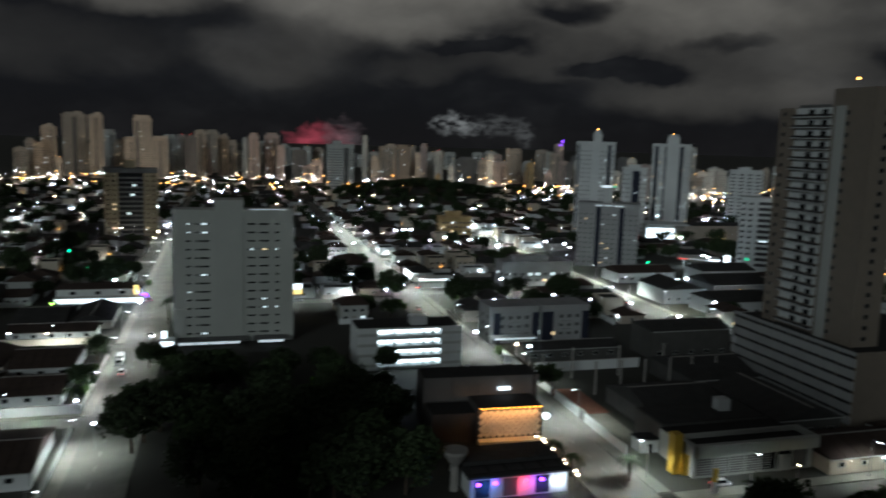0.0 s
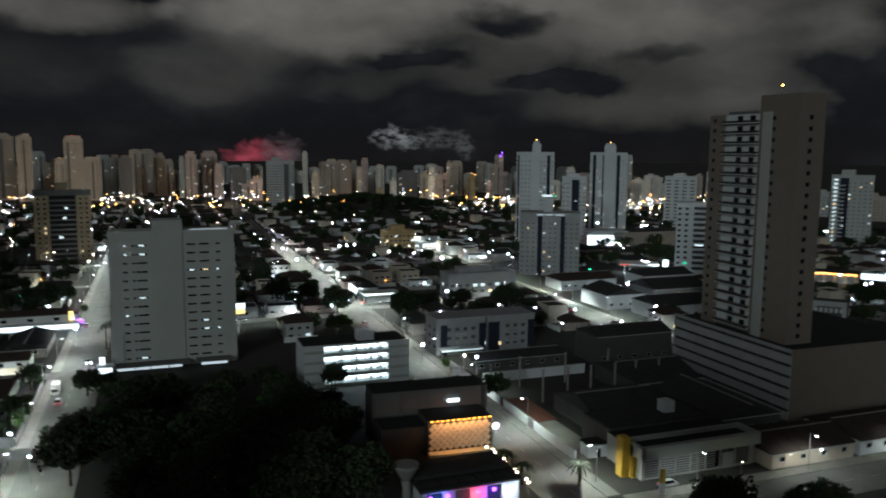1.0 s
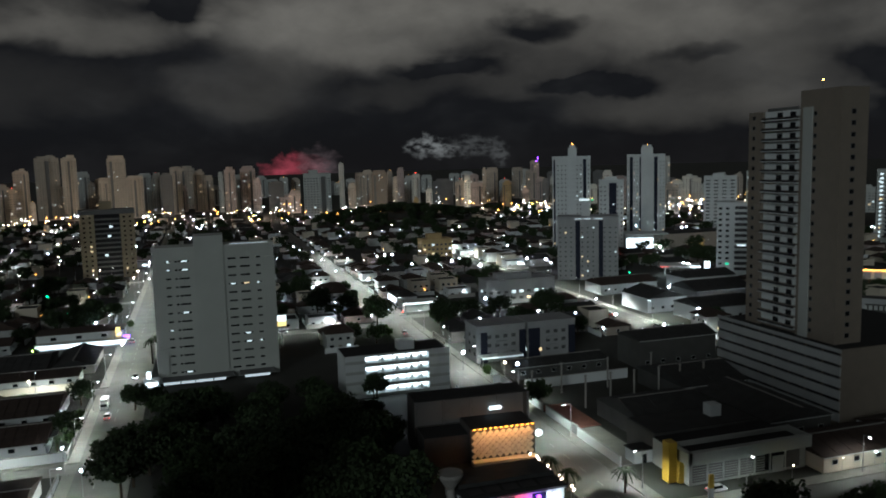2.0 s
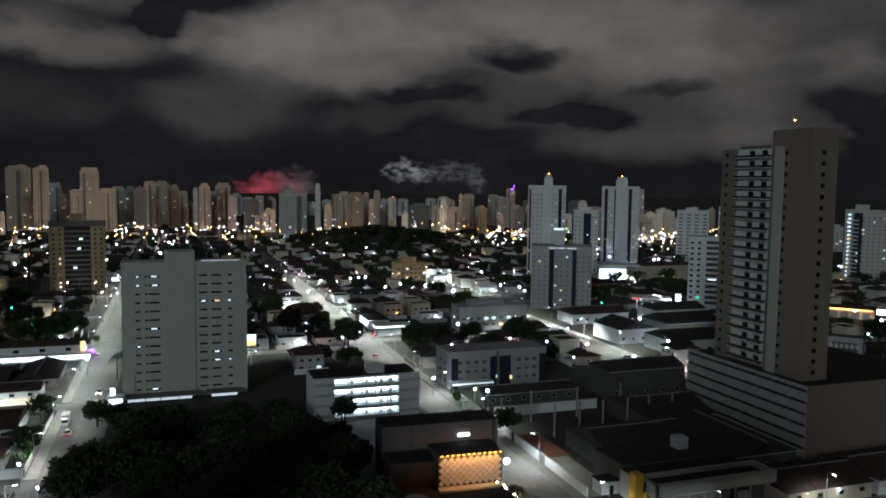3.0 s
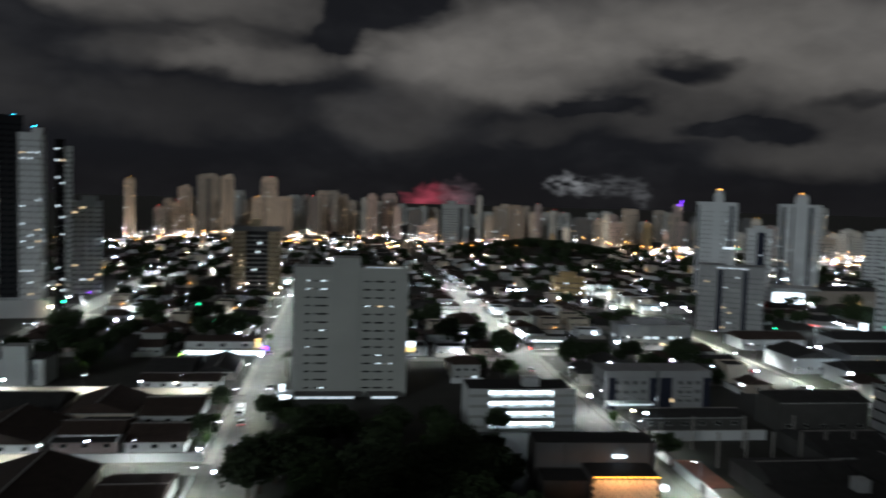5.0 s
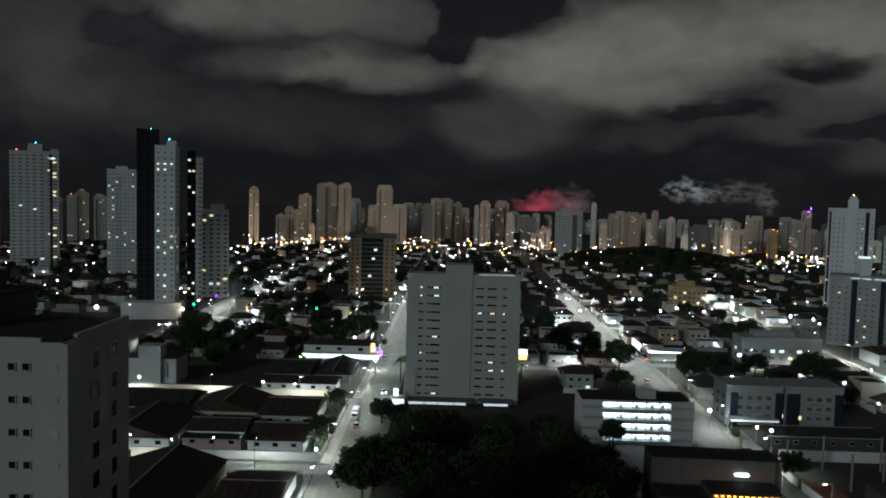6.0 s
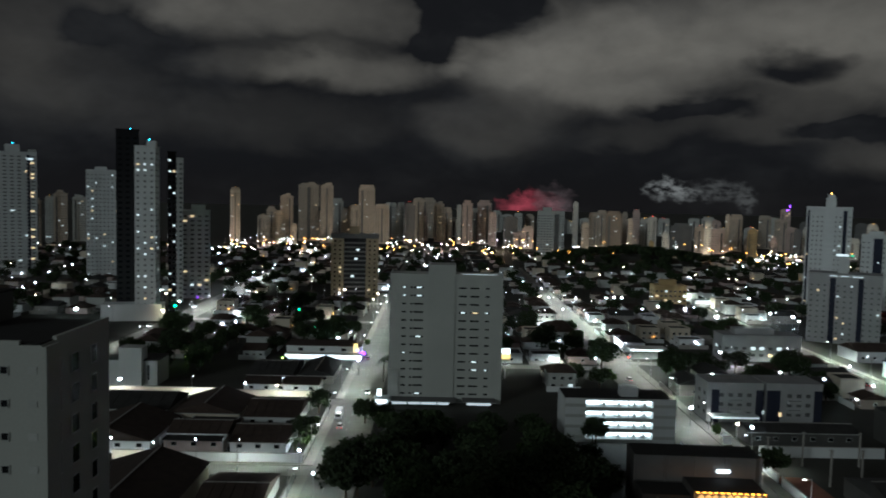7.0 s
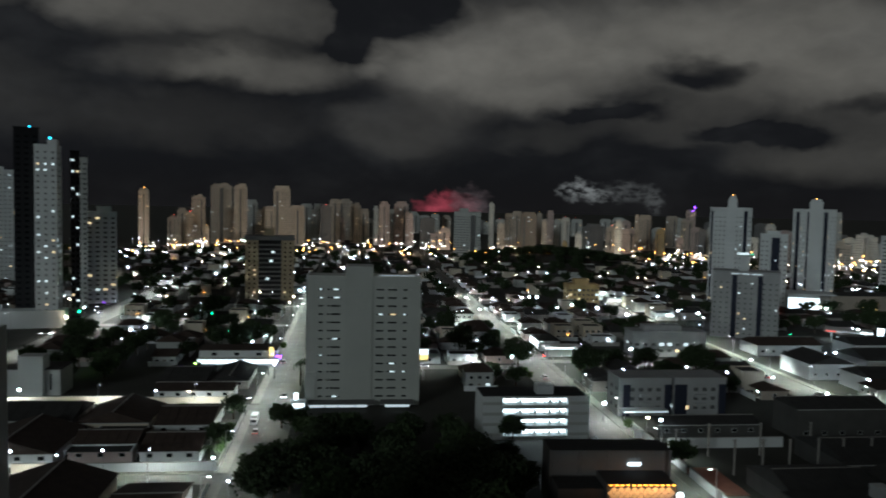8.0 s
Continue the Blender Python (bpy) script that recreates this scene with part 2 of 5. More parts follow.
def thing(name, label, category, m=None, group="", kind=""):
    ob = new(name)
    if m is not None:
        ob.matrix_world = m
    return tagged(ob, label, category, group, kind)


def shared(name, me, parent, x, y, z, rz=0.0):
    frame_me, pane_me = me
    ob = new(name, frame_me)
    ob.parent = parent
    ob.matrix_basis = pose(x, y, z, 0, 0, rz)
    new("pane", pane_me).parent = ob
    return ob


def cyl(bm, x, y, z0, z1, r0, r1, n=8):
    m = Matrix.Translation((x, y, (z0 + z1) / 2))
    bmesh.ops.create_cone(bm, cap_ends=True, segments=n, radius1=r0, radius2=r1, depth=z1 - z0, matrix=m)


def ball(bm, x, y, z, r, n=1):
    bmesh.ops.create_icosphere(bm, subdivisions=n, radius=r, matrix=Matrix.Translation((x, y, z)))


WINDOWS = {}


def window_mesh(w, h, glassmat, framemat):
    """The meshes of a window: its frame with a sill, and its pane."""
    key = (round(w, 2), round(h, 2), glassmat, framemat)
    if key not in WINDOWS:
        bm = bmesh.new()
        for d in ((-w / 2 - .08, -w / 2, -.10, .02, -h / 2, h / 2), (w / 2, w / 2 + .08, -.10, .02, -h / 2, h / 2),
                  (-w / 2 - .08, w / 2 + .08, -.14, .02, -h / 2 - .1, -h / 2), (-w / 2 - .08, w / 2 + .08, -.10, .02, h / 2, h / 2 + .08)):
            box(bm, *d)
        frame_me = mesh_of("window", bm, framemat)
        bm = bmesh.new()
        box(bm, -w / 2, w / 2, -.04, .02, -h / 2, h / 2)
        WINDOWS[key] = (frame_me, mesh_of("pane", bm, glassmat))
    return WINDOWS[key]


def pane_field(parent, name, mat, faces):
    """Small far windows in one mesh: (face, a, z, w, h, plane)."""
    bm = bmesh.new()
    for face, a, z, w, h, p in faces:
        if face == "front":
            box(bm, a - w / 2, a + w / 2, p - .06, p + .02, z - h / 2, z + h / 2)
        elif face == "left":
            box(bm, p - .06, p + .02, a - w / 2, a + w / 2, z - h / 2, z + h / 2)
        else:
            box(bm, p - .02, p + .06, a - w / 2, a + w / 2, z - h / 2, z + h / 2)
    part(name, bm, mat, parent, kind="stuff")


def facing(x, y):
    return -math.degrees(math.atan2(x, y))


# ---- ground, roads ----
bm = bmesh.new()
box(bm, -4000, 4000, -1500, 4600, -0.5, 0.0)
ground = tagged(new("ground", mesh_of("ground", bm, "earth")), "dark earth and yards of the sleeping city", "ground", kind="structure")


def road(name, x0, x1, y0, y1, label, along="y"):
    z = {"y": 0.03, "x": 0.034}[along]
    bm = bmesh.new()
    box(bm, x0, x1, y0, y1, 0.0, z)
    ob = tagged(new(name, mesh_of(name, bm, "asphalt")), label, "road", kind="structure")
    lines = bmesh.new()
    if along == "y":
        y = y0 + 4
        while y < y1 and y < 700:
            box(lines, (x0 + x1) / 2 - .08, (x0 + x1) / 2 + .08, y, y + 3, z, z + .006)
            y += 8
    else:
        x = x0 + 4
        while x < x1:
            box(lines, x, x + 3, (y0 + y1) / 2 - .08, (y0 + y1) / 2 + .08, z, z + .006)
            x += 8
    part("road_marking", lines, "line", ob, "worn pale dashes", kind="stuff")
    return ob


def pavement(x0, x1, y0, y1):
    bm = bmesh.new()
    box(bm, x0, x1, y0, y1, 0.0, 0.17)
    tagged(new("pavement", mesh_of("pavement", bm, "paving")), "pale concrete pavement with a raised kerb", "pavement", kind="structure")


road("road_west", -30.5, -20.5, 40, 1000, "lamp-lit asphalt street running straight away")
road("road_middle", 73.5, 84.0, 90, 900, "lamp-lit asphalt avenue with worn lane dashes")
road("road_east", 166, 178.5, 235, 900, "lamp-lit street between low buildings")
road("road_far_west", -147, -133, 330, 900, "bright street below the tall towers")
road("cross_street", 84.5, 420, 115.5, 127, "pale cross street at the corner", "x")
road("side_street", -136, -30.5, 190.5, 197.5, "side street along a white wall", "x")
road("side_street_far", -140, -30.5, 257, 264, "side street between houses", "x")
road("side_street_mid", -20.5, 73.5, 318, 326, "side street between houses", "x")
road("side_street_east", 84, 166, 330, 337, "side street between houses", "x")
for x0, x1 in ((-133, -30.5), (-20.5, 73.5), (84, 166)):
    road("cross_lane", x0, x1, 425, 432, "side street between houses", "x")
    road("cross_lane", x0, x1, 500, 507, "side street between houses", "x")
for y0, y1 in ((40, 190), (198, 256.5), (264.5, 900)):
    pavement(-33.2, -30.5, y0, y1)
pavement(-20.5, -18, 60, 317.5)
pavement(-20.5, -18, 326.5, 800)
pavement(71, 73.5, 130, 317)
pavement(71, 73.5, 327, 800)
pavement(84, 87.2, 131, 329)
pavement(84, 87.2, 338, 800)
pavement(163.5, 166, 240, 329.5)
pavement(163.5, 166, 337.5, 800)
pavement(178.5, 181.5, 235, 800)
pavement(87.3, 300, 127, 130.5)
pavement(-136, -33.3, 197.5, 199.6)

# ---- street lamps ----


def lamp_template():
    t = thing("street_lamp", "tall grey street lamp with a bright white head", "street lamp", group="street lamps")
    bm = bmesh.new()
    cyl(bm, 0, 0, 0, 8.6, .11, .06, 6)
    part("pole", bm, "metal", t)
    boxes("arm", "metal", t, (0, 1.9, -.04, .04, 8.5, 8.6))
    head = boxes("head", "metal", t, (1.3, 2.2, -.16, .16, 8.56, 8.68))
    boxes("lens", "lens", head, (1.36, 2.16, -.15, .15, 8.46, 8.56))
    return t


LAMP = lamp_template()
placed = []


def street_lamp(x, y, rz=0, power=0.0, col=(0.98, 1.0, 0.92)):
    tpl = LAMP
    m = pose(x, y, 0.0, 0, 0, rz)
    if tpl not in placed:
        placed.append(tpl)
        tpl.matrix_world = m
    else:
        copy_thing(tpl, m)
    if power:
        li = bpy.data.lights.new("street_light", "SPOT")
        li.energy, li.color, li.spot_size, li.spot_blend, li.shadow_soft_size = power, col, radians(150), 0.6, 0.3
        p = m @ Vector((1.75, 0, 8.1))
        new("street_light", li).matrix_world = Matrix.Translation(p)


LIT = 16500.0
for i in range(16):
    street_lamp(-32.2, 70 + 34 * i, 0, LIT * (0.42 if i < 6 else 0.6))
for i in range(14):
    street_lamp(85.6, 138 + 33 * i, 180, LIT * (0.40 if i < 2 else 0.50 if i < 6 else 0.9))
for i in range(11):
    street_lamp(180, 250 + 33 * i, 180, LIT)
for i in range(9):
    street_lamp(-131.5, 352 + 36 * i, 180, LIT * 1.5)
# lamps added to light the white wall of the side street
for i in range(3):
    street_lamp(-112 + 32 * i, 190, 90, LIT * 0.32)
for i in range(3):
    street_lamp(-110 + 30 * i, 256.6, 90, LIT * 0.7)
# lane lamps from here to y 499 added to brighten the middle ground
for x in (-8, 22, 52):
    street_lamp(x, 317, 90, LIT * .8)
for x in (100, 128, 152):
    street_lamp(x, 329, 90, LIT * .8)
for x in (-110, -80, -52, -4, 28, 58, 100, 132):
    street_lamp(x, 424, 90, LIT)
    street_lamp(x + 9, 499, 90, LIT)
for i in range(4):
    street_lamp(104 + 30 * i, 128.4, -90, LIT * 0.15)

# ---- trees ----


def tree_template(seed, height, spread, leaves, label):
    rng = random.Random(seed)
    t = thing("tree", label, "tree", group="broadleaf trees")
    bm = bmesh.new()
    cyl(bm, 0, 0, 0, height * .5, .32, .18, 7)
    tips = []
    for k in range(9):
        a, b = rng.uniform(0, 6.283), rng.uniform(.35, .9)
        tip = Vector((math.cos(a) * spread * b, math.sin(a) * spread * b, height * rng.uniform(.55, .9)))
        tips.append(tip)
        base = Vector((0, 0, height * rng.uniform(.28, .46)))
        way = tip - base
        m = Matrix.Translation((base + tip) / 2) @ way.to_track_quat("Z", "Y").to_matrix().to_4x4()
        bmesh.ops.create_cone(bm, cap_ends=False, segments=5, radius1=.14, radius2=.04, depth=way.length, matrix=m)
    part("trunk", bm, "bark", t)
    verts, faces = [], []
    clumps = [(tip, rng.uniform(.28, .5) * spread) for tip in tips]
    for k in range(16):
        a, b, c = rng.uniform(0, 6.283), rng.uniform(.1, .85), rng.uniform(.45, .95)
        clumps.append((Vector((math.cos(a) * spread * b, math.sin(a) * spread * b, height * c)), rng.uniform(.2, .42) * spread))
    for k in range(leaves):
        c, r = clumps[k % len(clumps)]
        d = Vector((rng.gauss(0, 1), rng.gauss(0, 1), rng.gauss(0, .8))).normalized() * r * rng.uniform(.55, 1.08)
        p = c + d
        u = Vector((rng.gauss(0, 1), rng.gauss(0, 1), rng.gauss(0, 1))).normalized()
        v = u.orthogonal().normalized()
        s = rng.uniform(.25, .6) * (1.9 if leaves < 500 else 1.0)
        n = len(verts)
        verts += [p + u * s, p + v * s * .6, p - u * s, p - v * s * .6]
        faces.append((n, n + 1, n + 2, n + 3))
    me = bpy.data.meshes.new("crown")
    me.from_pydata([tuple(v) for v in verts], [], faces)
    me.materials.append(M["leaf"])
    ob = new("crown", me)
    ob.parent = t
    return t


FAR_TREE = tree_template(4, 10.0, 5.5, 420, "far tree")
TREES = [tree_template(1, 9.0, 5.0, 2600, "dark broad-crowned tree in a yard"), tree_template(2, 7.0, 3.6, 1600, "small dark leafy tree beside houses"),
         tree_template(3, 12.0, 6.5, 3600, "large dark spreading tree at night")]
used = set()


def tree(k, x, y, s=1.0, rz=None):
    rz = random.uniform(0, 360) if rz is None else rz
    m = pose(x, y, 0, 0, 0, rz)
    if k not in used:
        used.add(k)
        TREES[k].matrix_world = m
        TREES[k].scale = (s, s, s)
    else:
        copy_thing(TREES[k], m)


# ---- houses ----


def house_template(k, w, d, h, roof, wall_mat, roof_mat, label, lamp=None, litwin=False):
    t = thing("house", label, "house", group="low houses")
    boxes("wall", wall_mat, t, (-w / 2, w / 2, -d / 2, d / 2, 0, h))
    bm = bmesh.new()
    e = .6
    if roof == "flat":
        p = .25
        for q in ((-w / 2 - .05, w / 2 + .05, -d / 2 - .05, -d / 2 + p), (-w / 2 - .05, w / 2 + .05, d / 2 - p, d / 2 + .05),
                  (-w / 2 - .05, -w / 2 + p, -d / 2 + p, d / 2 - p), (w / 2 - p, w / 2 + .05, -d / 2 + p, d / 2 - p)):
            box(bm, *q, h + .002, h + .7)
        part("parapet", bm, wall_mat, t)
        boxes("roof", roof_mat, t, (-w / 2 + p, w / 2 - p, -d / 2 + p, d / 2 - p, h + .004, h + .2))
    else:
        x, y, rise = w / 2 + e, d / 2 + e, min(w, d) * .22
        in_x = 0 if roof == "gable" else y * .9
        low = [bm.verts.new(p) for p in ((-x, -y, h), (x, -y, h), (x, y, h), (-x, y, h))]
        eave = [bm.verts.new(p) for p in ((-x, -y, h + .15), (x, -y, h + .15), (x, y, h + .15), (-x, y, h + .15))]
        a, b = bm.verts.new((-x + in_x * .6, 0, h + .15 + rise)), bm.verts.new((x - in_x * .6, 0, h + .15 + rise))
        bm.faces.new(low[::-1])
        for i in range(4):
            bm.faces.new((low[i], low[(i + 1) % 4], eave[(i + 1) % 4], eave[i]))
        bm.faces.new((eave[0], eave[1], b, a))
        bm.faces.new((eave[2], eave[3], a, b))
        bm.faces.new((eave[1], eave[2], b))
        bm.faces.new((eave[3], eave[0], a))
        part("roof", bm, roof_mat, t)
    boxes("door", "brown", t, (-.5, .5, -d / 2 - .06, -d / 2 + .02, 0, 2.1))
    for i, x in enumerate((-w * .32, w * .32)):
        shared("window", window_mesh(1.5, 1.1, "lit" if litwin and i else "glass", "white"), t, x, -d / 2, 1.6)
    shared("window", window_mesh(1.2, 1.0, "litwarm" if litwin else "glass", "white"), t, w / 2, 0, 1.7, 90)
    shared("window", window_mesh(1.2, 1.0, "glass", "white"), t, -w / 2, 0, 1.7, -90)
    if h > 4.5:
        for x in (-w * .3, 0, w * .3):
            shared("window", window_mesh(1.3, 1.1, "glass", "white"), t, x, -d / 2, 4.4)
    if lamp:
        bm = bmesh.new()
        # bulb oversized, the lamp's halo is built into its radius
        ball(bm, w * .18, -d / 2 - .25, min(h, 3.0) - .3, .24, 1)
        part("wall_lamp", bm, lamp, t, "bare glowing porch lamp")
    boxes("garden_wall", "white" if k % 2 else "concrete", t, (-w / 2 - 1.2, w / 2 + 1.2, -d / 2 - 3.2, -d / 2 - 3.0, 0, 2.0))
    return t


HOUSES = [
    house_template(0, 11, 10, 3.2, "hip", "offwhite", "tile", "single-storey cream house with a dark clay hip roof", "lamp"),
    house_template(1, 9, 13, 3.4, "gable", "white", "tile", "single-storey white house with a dark gable roof"),
    house_template(2, 12, 9, 3.6, "flat", "white", "sheet", "flat-roofed white house with a parapet", "lamp", True),
    house_template(3, 10, 11, 6.4, "hip", "grey", "tile", "two-storey grey house under a dark clay roof", None, True),
    house_template(4, 13, 11, 4.2, "gable", "concrete", "sheet", "low shed with a dark fibre-cement roof"),
    house_template(5, 10, 9, 6.6, "flat", "offwhite", "sheet", "two-storey flat-roofed cream house", "sodium"),
    house_template(6, 11, 12, 3.3, "hip", "pink", "tile", "single-storey pinkish house with a dark tiled roof"),
    house_template(7, 8, 10, 3.3, "gable", "beige", "tile", "small beige house with a dark tiled roof", "lamp"),
]
house_used = set()
KEEP_OUT = [(-133, 166, 427, 430), (-133, 166, 502, 505)]


FAR_HOUSES, FAR_TREES = [], []
HILL = (215.0, 850.0, 75.0, 55.0, 13.0)


def hill_height(x, y):
    a, b, c, d, h = HILL
    return h * math.exp(-((x - a) / c) ** 2 - ((y - b) / d) ** 2)


def joined(name, items, label, category):
    """Far copies of templates in one mesh."""
    verts, faces, mats, slots, base = [], [], [], [], 0
    for tpl, m in items:
        for o in tpl.children_recursive:
            me = o.data
            mm = m @ o.matrix_basis
            co = np.empty(len(me.vertices) * 3)
            me.vertices.foreach_get("co", co)
            co = co.reshape(-1, 3) @ np.array(mm.to_3x3()).T + np.array(mm.translation)
            verts.append(co)
            idx = []
            for mat in me.materials:
                if mat not in slots:
                    slots.append(mat)
                idx.append(slots.index(mat))
            for p in me.polygons:
                faces.append([v + base for v in p.vertices])
                mats.append(idx[p.material_index])
            base += len(co)
    me = bpy.data.meshes.new(name)
    me.from_pydata(np.concatenate(verts).tolist(), [], faces)
    for mat in slots:
        me.materials.append(mat)
    me.polygons.foreach_set("material_index", mats)
    return tagged(new(name, me), label, category, kind="stuff")


def house(k, x, y, rz=0):
    m = pose(x, y, 0, 0, 0, rz)
    if k not in house_used:
        house_used.add(k)
        HOUSES[k].matrix_world = m
    else:
        copy_thing(HOUSES[k], m)


def clear(x, y, r=8):
    return all(not (a - r < x < b + r and c - r < y < d + r) for a, b, c, d in KEEP_OUT)


# ---- the slab block of flats in the middle ----
KEEP_OUT += [(-18, 27, 120, 282), (35, 72, 140, 242), (88, 128, 236, 262), (126, 168, 340, 360), (143, 166, 500, 522), (186, 232, 380, 440),
             (-75, -35, 525, 555), (-182, -140, 385, 545), (-215, -120, 396, 420), (280, 375, 480, 560), (270, 300, 355, 380), (87, 205, 128, 232)]
rng = random.Random(5)
slab = thing("apartment_block", "pale grey slab block of flats with narrow dark windows", "apartment block")
slab.matrix_world = pose(4, 262.4, 0)
boxes("body", "slab", slab, (-19, 19, 0, 15, 0, 43.4))
boxes("stair_core", "slab", slab, (-6.2, 3.0, -.3, 9, 0, 47.2))
for q in ((3.1, 19.1, -.1, .25), (-19.1, -6.3, -.1, .25), (18.75, 19.1, .25, 15), (-19.1, -18.75, .25, 15)):
    boxes("parapet", "slab", slab, (*q, 43.4, 44.0))
boxes("side_pier", "slab", slab, (-19.3, -15.6, -.35, 0, 0, 11.5))
boxes("side_pier", "slab", slab, (15.5, 19.2, -.35, 0, 0, 39.5))
for r in range(14):
    z = 39.4 - 2.79 * r
    for x, w in ((-14.3, 1.5), (-11.8, .8), (-9.4, 3.2), (5.5, 2.6), (9.6, 3.0), (13.9, 1.4)):
        g = "glass"
        if (r, x) in ((0, -14.3), (0, -9.4), (1, -14.3), (1, -9.4), (6, -9.4), (9, 9.6), (8, -14.3), (10, 9.6), (10, 13.9), (13, -9.4), (3, 5.5), (3, 13.9)):
            g = "lit"
        if (r, x) == (3, 9.6):
            g = "litwarm"
        shared("window", window_mesh(w, .55, "glass", "slab"), slab, x, 0, z)
        if g != "glass":
            e = rng.uniform(-.15, .1) * w
            boxes("lit_pane", g, slab, (x + e - w * .26, x + e + w * .26, -.075, -.045, z - .2, z + .2))
boxes("canopy", "darkgrey", slab, (-18, 4, -6, -.35, 1.85, 2.05))
boxes("canopy", "darkgrey", slab, (6, 17, -6, -.4, 1.85, 2.05))
for x0, x1 in ((-17.5, -12.5), (-12.2, -8.0), (-7.7, -2.5), (-2.2, 1.5), (7.5, 15.5)):
    boxes("lit_panel", "panel", slab, (x0, x1, -6.15, -6.02, .95, 1.7))
# glowing strip stands in for light on the roof parapet
boxes("roof_lamp", "panel", slab, (5, 17, .3, .5, 44.05, 44.2))

# ---- lit gallery block ----
gal = thing("gallery_block", "white four-storey block with brightly lit open galleries", "building")
gal.matrix_world = pose(54.5, 222.2, 0)
boxes("body", "white", gal, (-16, 16, 2.4, 14, 0, 12.3))
boxes("end_wall", "white", gal, (-16, -10, 0, 2.4, 0, 12.3))
boxes("end_wall", "white", gal, (9.5, 16, 0, 2.4, 0, 12.3))
boxes("flat_roof", "tar", gal, (-15.7, 15.7, .3, 13.7, 12.3, 12.5))
boxes("parapet", "white", gal, (-16, 16, -.05, .3, 12.3, 12.9))
boxes("stair_head", "white", gal, (1.0, 6.0, 4, 8, 12.5, 15.2))
for f in range(4):
    z = 3.1 * f
    boxes("gallery_slab", "white", gal, (-10, 9.5, 0, 2.4, z - .12 if f else 0, z + .18))
    boxes("gallery_rail", "grey", gal, (-10, 9.5, -.06, .04, z + .18, z + 1.1))
    # wall itself glows, standing in for lamplight inside the gallery
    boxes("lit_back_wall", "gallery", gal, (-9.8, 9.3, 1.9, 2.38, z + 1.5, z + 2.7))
    for x in (-6, -1.8, 2.2, 6):
        boxes("gallery_post", "white", gal, (x, x + .35, .05, .4, z + 1.1, z + 2.95))
    for x in (-5, -.5, 4, 7):
        boxes("gallery_door", "grey", gal, (x, x + 1.0, 1.78, 1.88, z + .18, z + 2.2))
    for q in ((-16.04, -10), (9.5, 16.04)):
        boxes("side_band", "grey", gal, (*q, -.05, -.003, z + 1.1, z + 2.0))
# bodiless area light added for the galleries' spill onto the lot
li = bpy.data.lights.new("gallery_light", "AREA")
li.shape, li.size, li.size_y, li.energy, li.color = "RECTANGLE", 19, 9, 800, (0.85, 0.95, 1)
new("gallery_light", li).matrix_world = look((54.3, 221.9, 6), (54.3, 200, 2))

# ---- the tall tower on its car-park podium ----
tow = thing("residential_tower", "tall brown-tiled tower with white balcony strip on a parking podium", "tower")
tow.matrix_world = pose(155, 159, 0)
boxes("podium", "brown", tow, (-4.4, 44, -7, 41, 0, 19.3))
boxes("podium_roof", "tar", tow, (-4.3, 43.8, -6.8, 40.8, 19.3, 19.42))
boxes("podium_parapet", "brown", tow, (-4.35, 44, -7.05, -6.8, 19.3, 20.2))
for f in range(6):
    z = 1.6 + 2.95 * f
    boxes("podium_band", "flats", tow, (-4.75, -4.4, -7.1, 41.1, z, z + 2.15))
    for k in range(8):
        y = -6.6 + 5.95 * k
        # flat black sheets paint the dark of open car-park slots
        boxes("vent_slot", "black", tow, (-4.5, -4.38, y, y + 5.3, z + 2.2, z + 2.85))
boxes("podium_band", "flats", tow, (-4.75, -4.4, -7.1, 41.1, 19.3, 20.2))
for f in range(5):
    boxes("front_panel", "offwhite", tow, (30, 35, -7.15, -7.0, 5 + 2.95 * f, 7.0 + 2.95 * f))
boxes("shaft", "brown", tow, (0, 8.6, 0, 14, 19.3, 85.4))
boxes("rear_wing", "brown", tow, (1.0, 10.4, 14, 34.4, 19.3, 80.6))
boxes("end_bay", "brown", tow, (0, 1.0, 28.6, 34.4, 19.3, 80.8))
boxes("side_bay", "brown", tow, (8.6, 10.2, 3, 14, 19.3, 81.4))
boxes("pale_stripe", "grey", tow, (-.25, 0, 9.4, 12.8, 19.3, 81.0))
FLOORS = 21
for f in range(FLOORS):
    z = 19.6 + 2.88 * f
    boxes("balcony_slab", "white", tow, (-.6, 1.0, 14.1, 28.5, z + .9, z + 1.15), label="")
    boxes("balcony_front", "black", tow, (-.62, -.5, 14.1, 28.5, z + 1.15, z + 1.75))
    boxes("balcony_wall", "white", tow, (.75, .98, 14.1, 28.5, z + 1.75, z + 3.5))
    for y in (17.5, 22.5):
        shared("window", window_mesh(2.0, 1.3, "glass", "darkgrey"), tow, .75, y, z + 2.35, -90)
    shared("window", window_mesh(1.1, 1.0, "glass", "darkgrey"), tow, 0, 32.2, z + 2.0, -90)
    shared("window", window_mesh(1.0, 1.0, "glass", "darkgrey"), tow, 0, 8.6, z + 2.0, -90)
    shared("window", window_mesh(1.3, 1.1, "glass", "darkgrey"), tow, 3.9, 0, z + 2.0)
    boxes("side_balcony", "offwhite", tow, (8.6, 10.0, 1.4, 2.9, z + .9, z + 1.9))
boxes("roof_rail", "darkgrey", tow, (1.2, 1.4, 16, 28, 80.6, 81.6))
bm = bmesh.new()
cyl(bm, 1.5, 8, 85.4, 87.6, .06, .06, 6)
part("mast", bm, "metal", tow)
bm = bmesh.new()
ball(bm, 1.5, 8, 87.8, .3)
part("beacon", bm, "sodium", tow, "orange aircraft warning lamp")

